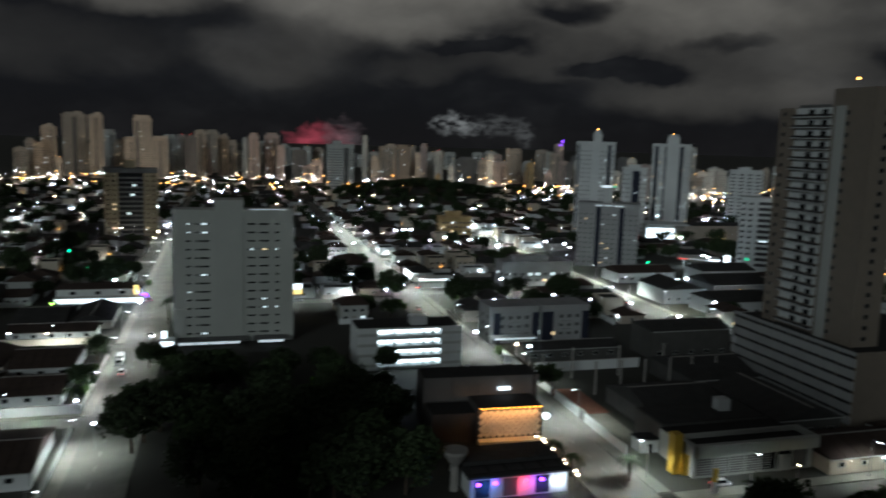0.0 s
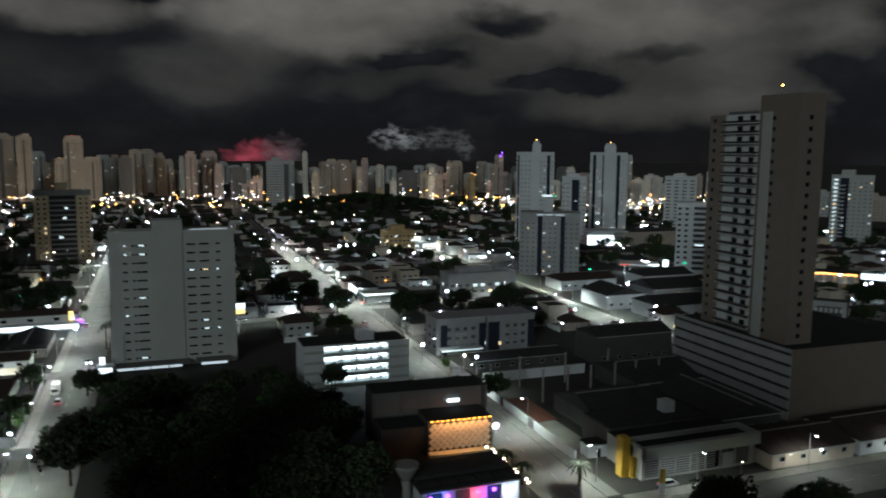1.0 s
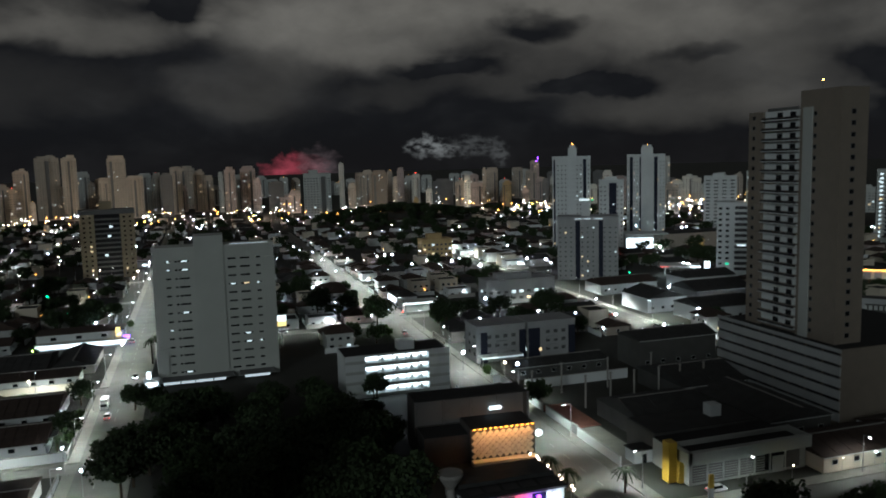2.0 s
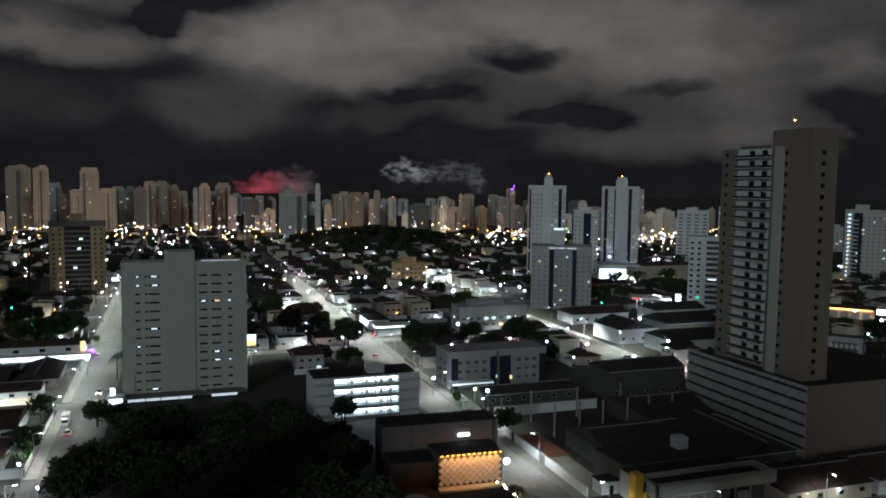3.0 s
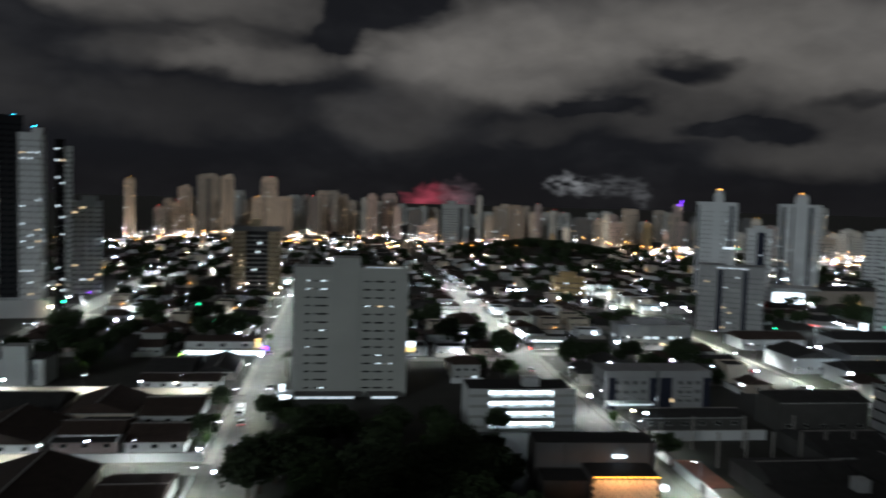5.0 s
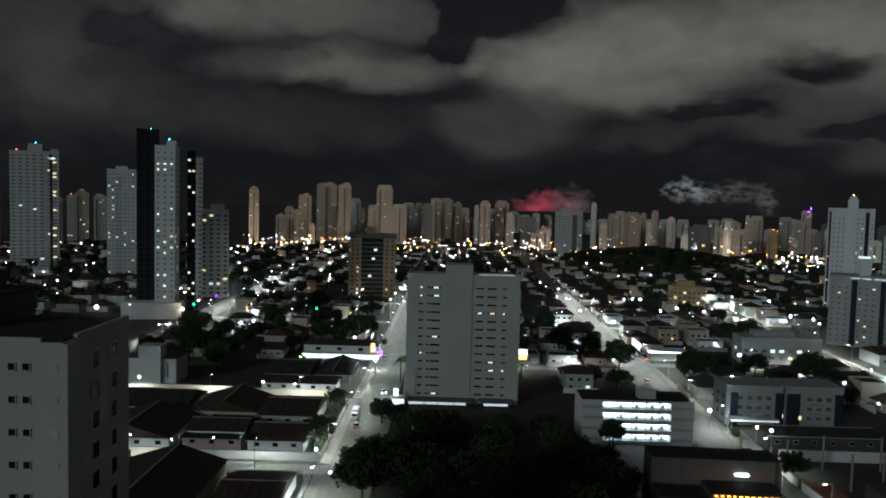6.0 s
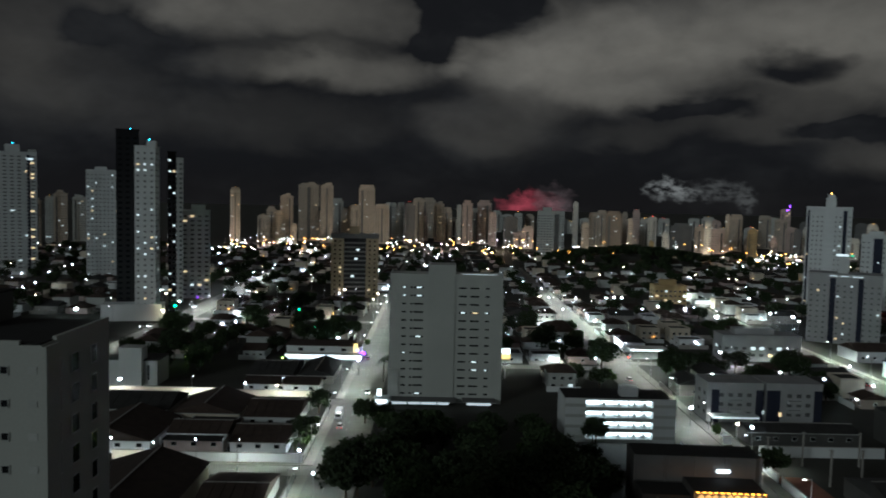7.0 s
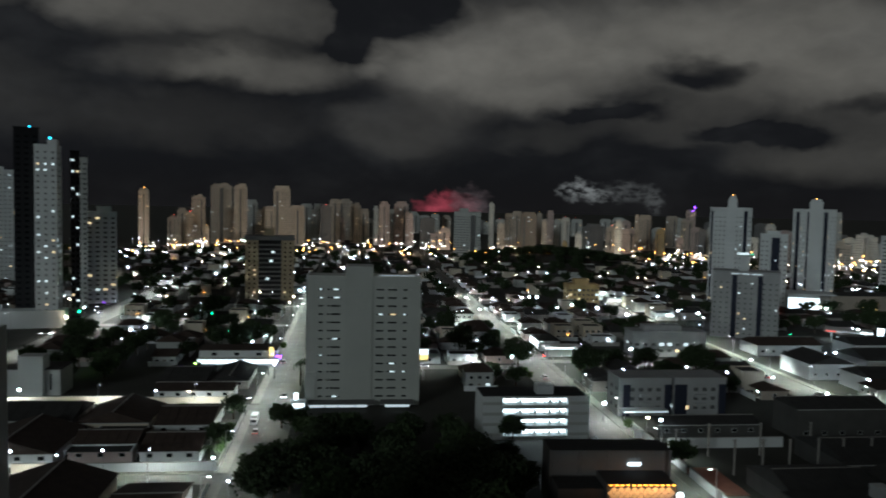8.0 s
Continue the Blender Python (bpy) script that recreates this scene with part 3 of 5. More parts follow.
# ---- neighbour's corner, close by ----
nb = thing("neighbour_block", "close grey apartment block with small square windows", "apartment block")
nb.matrix_world = pose(-34.3, 68, 0)
boxes("body", "slab", nb, (-22, 0, 0, 14, 0, 56.2))
boxes("corner_bay", "slab", nb, (-1.9, .42, -.05, 2.5, 0, 56.1))
boxes("roof", "tar", nb, (-21.7, -.3, .3, 13.7, 56.2, 56.35))
boxes("parapet", "slab", nb, (-22, -1.95, -.06, .3, 56.2, 56.6))
boxes("parapet", "slab", nb, (-.3, .06, 2.55, 14, 56.2, 56.6))
boxes("roof_house", "dimgrey", nb, (-21, -9.7, 6.5, 13.5, 56.35, 59.3))
boxes("roof_house_slab", "tar", nb, (-21.2, -9.5, 6.3, 13.7, 59.3, 59.5))
boxes("roof_tank", "dimgrey", nb, (-19, -12.4, 8, 13, 59.5, 61.3))
for f in range(10):
    z = 54.0 - 2.97 * f
    for x in (-4.6, -3.3, -8.5):
        shared("window", window_mesh(.62, .62, "glass", "grey"), nb, x, 0, z)
    boxes("vent_grille", "grey", nb, (-1.2, -.4, -.1, -.053, z - .35, z + .35))
    shared("window", window_mesh(.8, 1.8, "glass", "white"), nb, 0, 2.9, z - .5, 90)
    shared("window", window_mesh(1.5, 1.7, "glass", "white"), nb, 0, 6.2, z - .5, 90)
    shared("window", window_mesh(1.3, 1.7, "glass", "white"), nb, 0, 10.3, z - .5, 90)


# ---- the viewer's own block, unseen, sized to shade podium and yards ----
home = thing("home_block", "unseen block behind the viewpoint, sized to shade the podium", "apartment block", pose(0, 0, 0))
boxes("body", "offwhite", home, (-16, 20, -26, -1.6, 0, 71.6))
boxes("parapet", "offwhite", home, (-16.2, 20.2, -1.9, -1.4, 71.6, 72.6))
boxes("roof_house", "grey", home, (2, 14, -22, -14, 71.6, 75))


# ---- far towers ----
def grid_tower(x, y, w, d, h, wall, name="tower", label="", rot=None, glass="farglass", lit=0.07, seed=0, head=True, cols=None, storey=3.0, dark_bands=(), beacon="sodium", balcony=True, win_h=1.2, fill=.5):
    rng = random.Random(seed + int(x * 7 + y))
    t = thing(name, label, "tower", pose(x, y, 0, 0, 0, facing(x, y) if rot is None else rot))
    boxes("body", wall, t, (-w / 2, w / 2, 0, d, 0, h))
    if head:
        hw = w * rng.uniform(.14, .26)
        hx = w * rng.uniform(-.15, .15)
        boxes("roof_head", wall, t, (hx - hw, hx + hw, d * .2, d * .7, h, h + rng.uniform(2.5, 5)))
    boxes("parapet", wall, t, (-w / 2 - .15, w / 2 + .15, -.15, d + .15, h - .02, h + .8))
    for a, b in dark_bands:
        boxes("dark_band", "blue", t, (a, b, -.25, 0, 0, h - 1.5))
    floors = int(h / storey) - 1
    n = cols or max(2, int(w / 3.2))
    dark, bright, warm = [], [], []
    for f in range(floors):
        z = storey * (f + 1) - .2
        for c in range(n):
            a = -w / 2 + (c + .5) * w / n
            q = ("front", a, z, w / n * fill, win_h, 0.0)
            u = rng.random()
            if any(p - .5 < a < r + .5 for p, r in dark_bands):
                if u > lit:
                    continue
                q = ("front", a, z, w / n * .3, win_h, -.25)
            (bright if u < lit * .65 else warm if u < lit else dark).append(q)
        for c in range(max(1, int(d / 5))):
            a = (c + .5) * 5
            for side, p in (("left", -w / 2), ("right", w / 2)):
                u = rng.random()
                (bright if u < lit * .6 else dark).append((side, a, z, 1.6, win_h, p))
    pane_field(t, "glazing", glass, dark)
    if bright:
        pane_field(t, "lit_glazing", "lit", bright)
    if warm:
        pane_field(t, "warm_glazing", "litwarm", warm)
    if balcony and w > 11:
        bx = w * rng.choice((-.28, .22, 0))
        if y > 700:
            for side in (-1, 1):
                boxes("pier", wall, t, (bx + side * w * .1 - .5, bx + side * w * .1 + .5, -1.1, -.1, 0, h - rng.uniform(0, 4)))
            # flat dark sheet on the wall paints shade between the piers
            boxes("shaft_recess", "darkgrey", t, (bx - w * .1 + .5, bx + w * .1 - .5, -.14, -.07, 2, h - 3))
        else:
            bm = bmesh.new()
            box(bm, -w * .11, w * .11, -1.0, 0, 0, 1.0)
            me = mesh_of("balcony", bm, wall)
            for f in range(1, floors):
                ob = new("balcony", me)
                ob.parent = t
                ob.matrix_basis = pose(bx, 0, storey * f + .3)
    if head and y > 900:
        cw = w * rng.uniform(.30, .44)
        boxes("crown", wall, t, (-cw, cw, 1.5, d - 1.5, h + .8, h + rng.uniform(2.2, 5.0)))
    if beacon and rng.random() < (.3 if y > 900 else .25):
        bm = bmesh.new()
        ball(bm, 0, d * .4, h + 5.2, .22)
        cyl(bm, 0, d * .4, h, h + 5, .08, .05, 5)
        part("beacon", bm, beacon, t)
    return t


# tone o puts warm lamplight into the wall colour
TONES = {"w": "beige", "g": "grey", "p": "pink", "o": "ochre", "d": "darkgrey", "b": "brown"}
SAY = {"w": "beige", "g": "grey", "p": "pinkish", "o": "ochre lamp-lit", "d": "dark grey", "b": "brown"}


def skyline_tower(x, y, w, h, tone):
    t = grid_tower(x, y, w, 14, h, TONES[tone], label=SAY[tone] + " high-rise in the distant skyline", lit=.045, win_h=.9, beacon="red" if int(x) % 2 else "sodium")
    t["group"] = "skyline towers"
    return t


skyline_tower(-190, 1165, 29.9, 83, "w")
skyline_tower(-182, 1206, 9.7, 40, "w")
skyline_tower(-158, 1129, 18.1, 82, "w")
skyline_tower(-160, 1260, 20.2, 59, "g")
skyline_tower(-148, 1261, 11.0, 45, "w")
skyline_tower(-130, 1173, 8.5, 49, "w")
skyline_tower(-118, 1134, 12.4, 51, "w")
skyline_tower(-101, 1135, 23.1, 80, "w")
skyline_tower(-79, 1137, 20.6, 54, "w")
skyline_tower(-74, 1268, 18.4, 56, "g")
skyline_tower(-66, 1318, 11.4, 44, "w")
skyline_tower(-55, 1219, 12.3, 55, "g")
skyline_tower(-39, 1139, 16.5, 56, "d")
skyline_tower(-27, 1180, 16.2, 65, "w")
skyline_tower(-25, 1240, 23.3, 34, "p")
skyline_tower(-13, 1320, 21.9, 64, "w")
skyline_tower(4, 1220, 15.9, 58, "w")
skyline_tower(16, 1220, 15.9, 49, "w")
skyline_tower(34, 1179, 6.8, 54, "g")
skyline_tower(45, 1139, 14.8, 61, "p")
skyline_tower(60, 1219, 12.3, 50, "g")
skyline_tower(72, 1178, 21.3, 62, "p")
skyline_tower(82, 1137, 10.7, 45, "p")
skyline_tower(108, 1135, 21.4, 41, "d")
skyline_tower(118, 1134, 15.7, 20, "p")
skyline_tower(128, 1093, 15.9, 27, "p")
skyline_tower(207, 1162, 7.7, 64, "g")
skyline_tower(214, 1120, 10.7, 34, "w")
skyline_tower(240, 1196, 11.5, 48, "w")
skyline_tower(253, 1194, 15.0, 51, "w")
skyline_tower(253, 1112, 23.1, 51, "b")
skyline_tower(310, 1283, 8.6, 48, "w")
skyline_tower(275, 1106, 6.6, 41, "w")
skyline_tower(315, 1230, 11.0, 52, "p")
skyline_tower(320, 1198, 13.4, 40, "g")
skyline_tower(315, 1137, 11.9, 45, "g")
skyline_tower(272, 983, 6.6, 17, "o")
skyline_tower(311, 1055, 9.5, 25, "g")
skyline_tower(357, 1135, 31.0, 35, "d")
skyline_tower(365, 1080, 13.2, 34, "w")
skyline_tower(349, 1001, 8.4, 44, "g")
skyline_tower(419, 1167, 13.4, 41, "p")
skyline_tower(389, 1072, 17.3, 32, "p")
skyline_tower(399, 1068, 5.8, 52, "w")
skyline_tower(438, 1138, 17.6, 50, "w")
skyline_tower(463, 1150, 14.3, 16, "w")
skyline_tower(384, 945, 11.1, 36, "o")
skyline_tower(513, 1216, 18.1, 49, "w")
skyline_tower(438, 1009, 8.7, 23, "p")
skyline_tower(514, 1161, 18.4, 46, "w")
spire = skyline_tower(519, 1159, 13.8, 61, "p")
boxes("crown_light", "violet", spire, (1.0, 4.0, -.6, -.2, 61.0, 62.2), label="violet glowing crown")
boxes("crown_light", "violet", spire, (4.6, 5.8, 2, 3, 65.0, 68.5), label="violet glowing crown")
skyline_tower(515, 1128, 16.1, 33, "p")
skyline_tower(480, 1034, 9.1, 33, "d")
skyline_tower(512, 1074, 11.2, 34, "g")
skyline_tower(698, 1061, 11.0, 60, "g")
skyline_tower(616, 911, 17.5, 30, "g")
skyline_tower(632, 900, 23.9, 35, "g")
skyline_tower(660, 930, 6.6, 22, "w")
skyline_tower(-460, 774, 12.4, 64, "w")
skyline_tower(-455, 891, 12.3, 55, "w")
skyline_tower(-486, 987, 10.3, 57, "g")
skyline_tower(-466, 974, 15.6, 63, "w")
skyline_tower(-476, 1047, 16.6, 58, "g")
skyline_tower(-264, 1029, 12.3, 73, "w")
skyline_tower(-249, 1123, 14.1, 36, "w")
skyline_tower(-243, 1155, 14.5, 46, "w")
skyline_tower(-219, 1088, 8.0, 43, "w")
skyline_tower(-210, 1100, 17.8, 66, "w")
skyline_tower(-194, 1073, 6.3, 25, "w")
# a second row of filler behind, its dimness put into greyer wall tones
back_rng = random.Random(21)
for i in range(58):
    b, D = radians(-9 + i * .75 + back_rng.uniform(-.4, .4)), back_rng.uniform(1350, 1750)
    skyline_tower(D * math.sin(b), D * math.cos(b), back_rng.uniform(12, 26), back_rng.uniform(18, 42), back_rng.choice("wggdgd"))
for i in range(26):
    b, D = radians(26 + i * 1.1), back_rng.uniform(900, 1300)
    skyline_tower(D * math.sin(b), D * math.cos(b), back_rng.uniform(12, 24), back_rng.uniform(20, 44), back_rng.choice("wgpg"))
# nearer towers
grid_tower(132, 900, 31, 16, 56, "grey", label="broad grey-green tower before the skyline", lit=.04, beacon=None)
bt = thing("tower", "mid-rise brown tower with dark recessed balconies", "tower", pose(-55, 532, 0, 0, 0, 6))
# core coloured black, so shade of the balcony recesses is painted in
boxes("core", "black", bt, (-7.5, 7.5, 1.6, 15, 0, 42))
for x0, x1 in ((-16, -7.5), (7.5, 16)):
    boxes("side_pier", "tan", bt, (x0, x1, 0, 16, 0, 40.5))
boxes("roof_slab", "darkgrey", bt, (-16.4, 16.4, -.4, 16.4, 40.5, 43.4))
boxes("stair_head", "tan", bt, (-4, 3, 5, 10, 43.4, 48.5))
brng = random.Random(3)
for f in range(13):
    z = 1.0 + 3.0 * f
    boxes("balcony_front", "darkgrey", bt, (-7.5, 7.5, -.3, 0, z, z + 1.0))
    boxes("balcony_floor", "darkgrey", bt, (-7.5, 7.5, 0, 1.6, z - .2, z))
    for x in (-13.5, -10, 10, 13.5):
        shared("window", window_mesh(1.1, 1.1, "litwarm" if brng.random() < .07 else "glass", "tan"), bt, x, 0, z + 1.5)
    if f in (4, 8, 10):
        boxes("lit_room", "lit", bt, (-5 + f * .6, -3 + f * .6, 1.5, 1.58, z + .2, z + 2.2))
grid_tower(-264, 1033, 10, 12, 71, "beige", label="lone slender beige tower", lit=.02)
# greyer flats render puts the lower block's shade into its colour
twin = grid_tower(207, 391, 33.5, 16, 35, "flats", "tower", "white mid-rise with dark vertical bands and a lit roof terrace", lit=.09, dark_bands=((-6.8, -4.2), (6.0, 8.4)), beacon=None, head=False, cols=11, storey=2.7, win_h=.7, fill=.3, balcony=False)
for x0, x1 in ((-7.2, -3.4), (-2.2, 1.6), (3.0, 8.0)):
    boxes("terrace_light", "panel", twin, (x0, x1, -.4, -.27, 34.3, 34.7))
boxes("roof_pavilion", "white", twin, (-3.6, 1.2, 3, 9, 35.8, 44.5))
boxes("pavilion_deck", "white", twin, (-6.5, 3.6, 1.5, 10, 44.5, 45.1))
boxes("deck_light", "lit", twin, (-4.6, .8, 1.3, 1.46, 44.6, 45.6))
boxes("deck_light", "green2", twin, (2.0, 3.2, 1.3, 1.46, 44.6, 45.3), label="small green light")
tall_twin = grid_tower(248, 492, 26, 14, 68.5, "white", "tower", "tall white twin tower with a stair head", lit=.06, dark_bands=((8.0, 10.2), (-12.2, -11.0)), cols=10, win_h=.8, fill=.3, head=False)
grid_tower(270, 476, 16.5, 12, 52, "white", "tower", "white twin tower with a dark central shaft", lit=.07, dark_bands=((-1.5, 3.5),), cols=6, win_h=.8, fill=.35)
banded = grid_tower(360, 577, 31, 16, 68.5, "white", "tower", "tall white tower with three navy vertical bands", lit=.1, dark_bands=((-13.2, -10.6), (-5.2, -3.0), (6.6, 9.4)), cols=13, beacon=None, win_h=.7, fill=.28, head=False, balcony=False)
for t, x0, x1, h in ((tall_twin, -2.2, 3.6, 68.5), (banded, -4.0, 5.6, 68.5)):
    boxes("stair_head", "white", t, (x0, x1, -.6, 8, 0, h + 6.5))
    boxes("roof_cap", "white", t, (x0 + 1, x1 - 1, 1, 6, h + 6.5, h + 8.5))
    bm = bmesh.new()
    ball(bm, (x0 + x1) / 2, 3, h + 9.2, .45)
    part("beacon", bm, "sodium", t, "orange roof beacon")
grid_tower(436, 580, 27, 14, 48, "white", "tower", "plain white windowless-looking tower", lit=.0, beacon="sodium", cols=4)
wb = thing("tower", "white mid-rise with wide dark balcony openings", "tower", pose(284, 365, 0, 0, 0, -38))
boxes("body", "white", wb, (-9.2, 9.2, 0, 14, 0, 41))
boxes("parapet", "white", wb, (-9.4, 9.4, -.2, 14.2, 41, 41.8))
for f in range(12):
    z = 4.2 + 3.1 * f
    for x in (-7.4, -3.6):
        shared("window", window_mesh(1.8, 1.2, "green2" if (f, x) == (1, -3.6) else "glass", "white"), wb, x, 0, z)
    # flat black sheet on the wall, painted shade of an open balcony
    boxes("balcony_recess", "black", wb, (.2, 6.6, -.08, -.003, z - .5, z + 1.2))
    boxes("balcony_front", "white", wb, (.6, 6.2, -1.2, -.1, z - 1.3, z - .5))
boxes("lit_room", "lit", wb, (1.5, 6, -.12, -.09, 17.4, 18.2))
t = grid_tower(496, 452, 29, 16, 53, "grey", "tower", "grey-white tower with a column of lit landings", lit=.05, cols=8, win_h=.8, fill=.3, dark_bands=((-8.5, -2.5),))
for f in range(16):
    boxes("lit_landing", "litwarm" if f in (2, 9) else "lit", t, (-12.5, -10.2, -.12, -.03, 3 + 3.1 * f, 4.2 + 3.1 * f))
far_west = grid_tower(-354, 656, 37, 16, 99, "white", "tower", "very tall white tower with balconies", lit=.035, beacon=None, cols=7, dark_bands=((11.0, 13.4),), win_h=.9, head=False)
boxes("roof_head", "white", far_west, (-5, 6, 3, 11, 99, 106))
boxes("roof_wing", "grey", far_west, (12, 18.2, 2, 14, 99.8, 102))
for x, z, c in ((1, 107, "cyan"), (-13, 100.6, "red")):
    bm = bmesh.new()
    ball(bm, x, 5, z, .55)
    part("beacon", bm, c, far_west)
for f in (3, 6, 9, 11, 16, 20, 21, 25, 26, 29):
    boxes("lit_balcony", "litwarm", far_west, (13.8, 16.4, -.14, -.02, 3.1 * f, 3.1 * f + 1.3))
boxes("lit_lounge", "lit", far_west, (10.5, 15.5, -.45, -.3, 93.2, 94.6))
grid_tower(-254, 597, 22.5, 14, 84, "white", "tower", "tall pale tower beside a black one", lit=.07, cols=8, win_h=.8, fill=.35)
dark = grid_tower(-173, 440, 12, 14, 103, "black", "tower", "slim black-tiled tower with a cyan beacon", glass="glass", lit=.0, head=False, balcony=False, beacon=None)
pale = grid_tower(-156, 420, 10.5, 14, 93, "white", "tower", "slim white tower with lit stair windows", lit=.22, cols=3, head=False, beacon=None, rot=10, win_h=.9, fill=.3, balcony=False)
boxes("stair_head", "white", pale, (.5, 5.2, 2, 8, 93, 96.5))
for t, z in ((dark, 104.2), (pale, 97.2)):
    bm = bmesh.new()
    ball(bm, 1.5, 4, z, .5)
    part("beacon", bm, "cyan", t, "cyan roof beacon")
boxes("podium", "white", pale, (-22, 9, -3, 8, 0, 9), label="low white podium")
# glowing sheet stands in for greenish light low on the tower
boxes("green_wash", "green2", pale, (5.3, 5.4, 1, 4, 1, 9), label="glowing sheet for green light on the wall")
grid_tower(-147, 436, 4.5, 12, 91, "black", "tower", "black recessed tower flank", glass="glass", lit=.2, cols=2, head=False, beacon=None)
grid_tower(-163.5, 492, 9, 12, 90, "grey", "tower", "grey rear flank of the tall tower", lit=.04, cols=3, head=False, beacon=None)
grid_tower(-157, 512, 18, 14, 57, "white", "tower", "white mid-rise with dark balcony slots", lit=.08, cols=4, beacon="red")
grid_tower(154, 506, 21, 12, 15, "ochre", "building", "four-storey ochre block of flats", rot=0, lit=.1, cols=7, beacon=None)
grid_tower(146, 343, 35, 12, 11, "flats", "building", "three-storey white apartment building", rot=0, lit=.12, cols=9, beacon=None)
grid_tower(97, 246, 18, 12, 12, "flats", "building", "three-storey white apartments with dark shutters", rot=0, lit=.05, cols=6, dark_bands=((-7.6, -5.2), (6.6, 8.9)), beacon=None, head=False)
grid_tower(116, 246, 18, 12, 12, "flats", "building", "three-storey white apartments with a dark stairwell", rot=0, lit=.16, cols=6, dark_bands=((-8.9, -4.6), (6.4, 8.9)), beacon=None, head=False)

lobby = thing("entrance_canopy", "low white lit canopy before the apartments", "canopy", pose(94, 243, 0))
boxes("roof", "white", lobby, (-6, 9, -2, 2, 2.9, 3.15))
boxes("edge_light", "panel", lobby, (-6, 9, -2.12, -2.01, 2.5, 2.9))
for x in (-5.6, 1, 8.6):
    boxes("post", "metal", lobby, (x - .1, x + .1, -1.8, -1.6, 0, 2.9))

# ---- brick hall with the orange screen ----
hall = thing("brick_hall", "dark brick hall with an orange-lit lattice screen", "hall")
hall.matrix_world = pose(56.4, 163.2, 0, 0, 0, -3)
boxes("body", "brick", hall, (-11.0, 17.6, 9.2, 17.6, 0, 12.9))
boxes("flat_roof", "tar", hall, (-10.8, 17.4, 9.4, 17.4, 12.9, 13.05))
for x in (-11.0, -4.2, 2.6, 9.4, 17.1):
    boxes("pilaster", "darkgrey", hall, (x, x + .5, 9.0, 9.2, 7, 13))
for x in (-10.4, -3.6, 3.2, 10.0):
    boxes("cladding_panel", "panelgrey", hall, (x, x + 6.1, 9.08, 9.2, 7.2, 12.9))
bm = bmesh.new()
bmesh.ops.create_cone(bm, cap_ends=True, segments=20, radius1=.85, radius2=.85, depth=.2, matrix=Matrix.Translation((16.4, -.5, 5.9)) @ Matrix.Rotation(radians(90), 4, "X"))
part("corner_sign", bm, "tube", hall, "round white glowing sign")
boxes("ledge", "offwhite", hall, (0, 15.6, -2.2, 0, 0, 1.0))
boxes("annex", "brick", hall, (0, 15.6, 0, 9.2, 0, 8.2))
boxes("lower_wing", "brick", hall, (-10.6, -.02, 1.2, 9.0, 0, 6.8))
boxes("lower_wing_roof", "tar", hall, (-10.4, -.2, 1.4, 8.9, 6.8, 6.9))
boxes("annex_roof", "tar", hall, (.2, 15.4, .2, 9.0, 8.2, 8.3))
bm = bmesh.new()
box(bm, -.52, .52, -.07, .07, -.52, .52, .06)
bmesh.ops.rotate(bm, verts=bm.verts, cent=(0, 0, 0), matrix=Matrix.Rotation(radians(45), 3, "Y"))
lattice_mesh = mesh_of("lattice_panel", bm, "offwhite")
for j in range(8):
    for i in range(10 - j % 2):
        p = new("lattice_panel", lattice_mesh)
        p.parent = hall
        p.matrix_basis = pose(.85 + i * 1.54 + (j % 2) * .77, -.12, 1.75 + j * .77)
for i in range(12):
    boxes("wash_lamp", "orange", hall, (.5 + i * 1.28, 1.1 + i * 1.28, -.6, -.4, 8.2, 8.38))
bm = bmesh.new()
box(bm, 7.0, 10.6, 8.5, 8.7, 9.5, 10.3)
bmesh.ops.bevel(bm, geom=[e for e in bm.edges if abs(e.verts[0].co.y - e.verts[1].co.y) > .1], offset=.38, segments=4, affect="EDGES")
part("sign", bm, "tube", hall, "glowing white oval sign")
boxes("sign_bracket", "metal", hall, (8.6, 8.9, 8.7, 9.05, 9.7, 10.1))
li = bpy.data.lights.new("screen_wash", "AREA")
li.shape, li.size, li.size_y, li.energy, li.color = "RECTANGLE", 14, .4, 650, (1.0, 0.42, 0.13)
new("screen_wash", li).matrix_world = look((64.3, 161.2, 8.5), (64.3, 163.1, 2))

# ---- low city between the streets ----
rng = random.Random(11)


def fill(x0, x1, y0, y1, step=15.0, trees=.32, far=False):
    y = y0
    while y < y1:
        x = x0
        while x < x1:
            px, py = x + rng.uniform(-1, 1), y + rng.uniform(-1.5, 1.5)
            if clear(px, py):
                kind, turn = rng.randrange(8), rng.choice((0, 0, 0, 90, -90))
                if rng.random() < trees:
                    if far:
                        FAR_TREES.append((FAR_TREE, pose(px, py, 0, 0, 0, rng.uniform(0, 360))))
                    else:
                        tree(rng.choice((0, 1, 2)), px, py)
                elif far:
                    FAR_HOUSES.append((HOUSES[kind], pose(px, py, 0, 0, 0, turn)))
                else:
                    house(kind, px, py, turn)
                    if rng.random() < .25:
                        tree(1, px + 6.5, py + 6.5)
            x += step
        y += step + (3 if far else 0)


KEEP_OUT += [(-112, -34, 148, 186), (-118, -96, 268, 292), (-64, -28, 320, 341), (85, 105, 335, 378), (184, 264, 268, 364), (24, 32, 296, 304), (248, 280, 368, 398), (328, 365, 292, 336), (236, 260, 222, 246), (-70, -30, 270, 322), (60, 72, 302, 310)]
for x, y in ((-36, 216), (-36.3, 247)):
    tree(1, x, y)
fill(-122, -38, 274, 470)
fill(-128, -115, 120, 186, 16, .35)
fill(-12, 66, 288, 312)
fill(-12, 66, 334, 470)
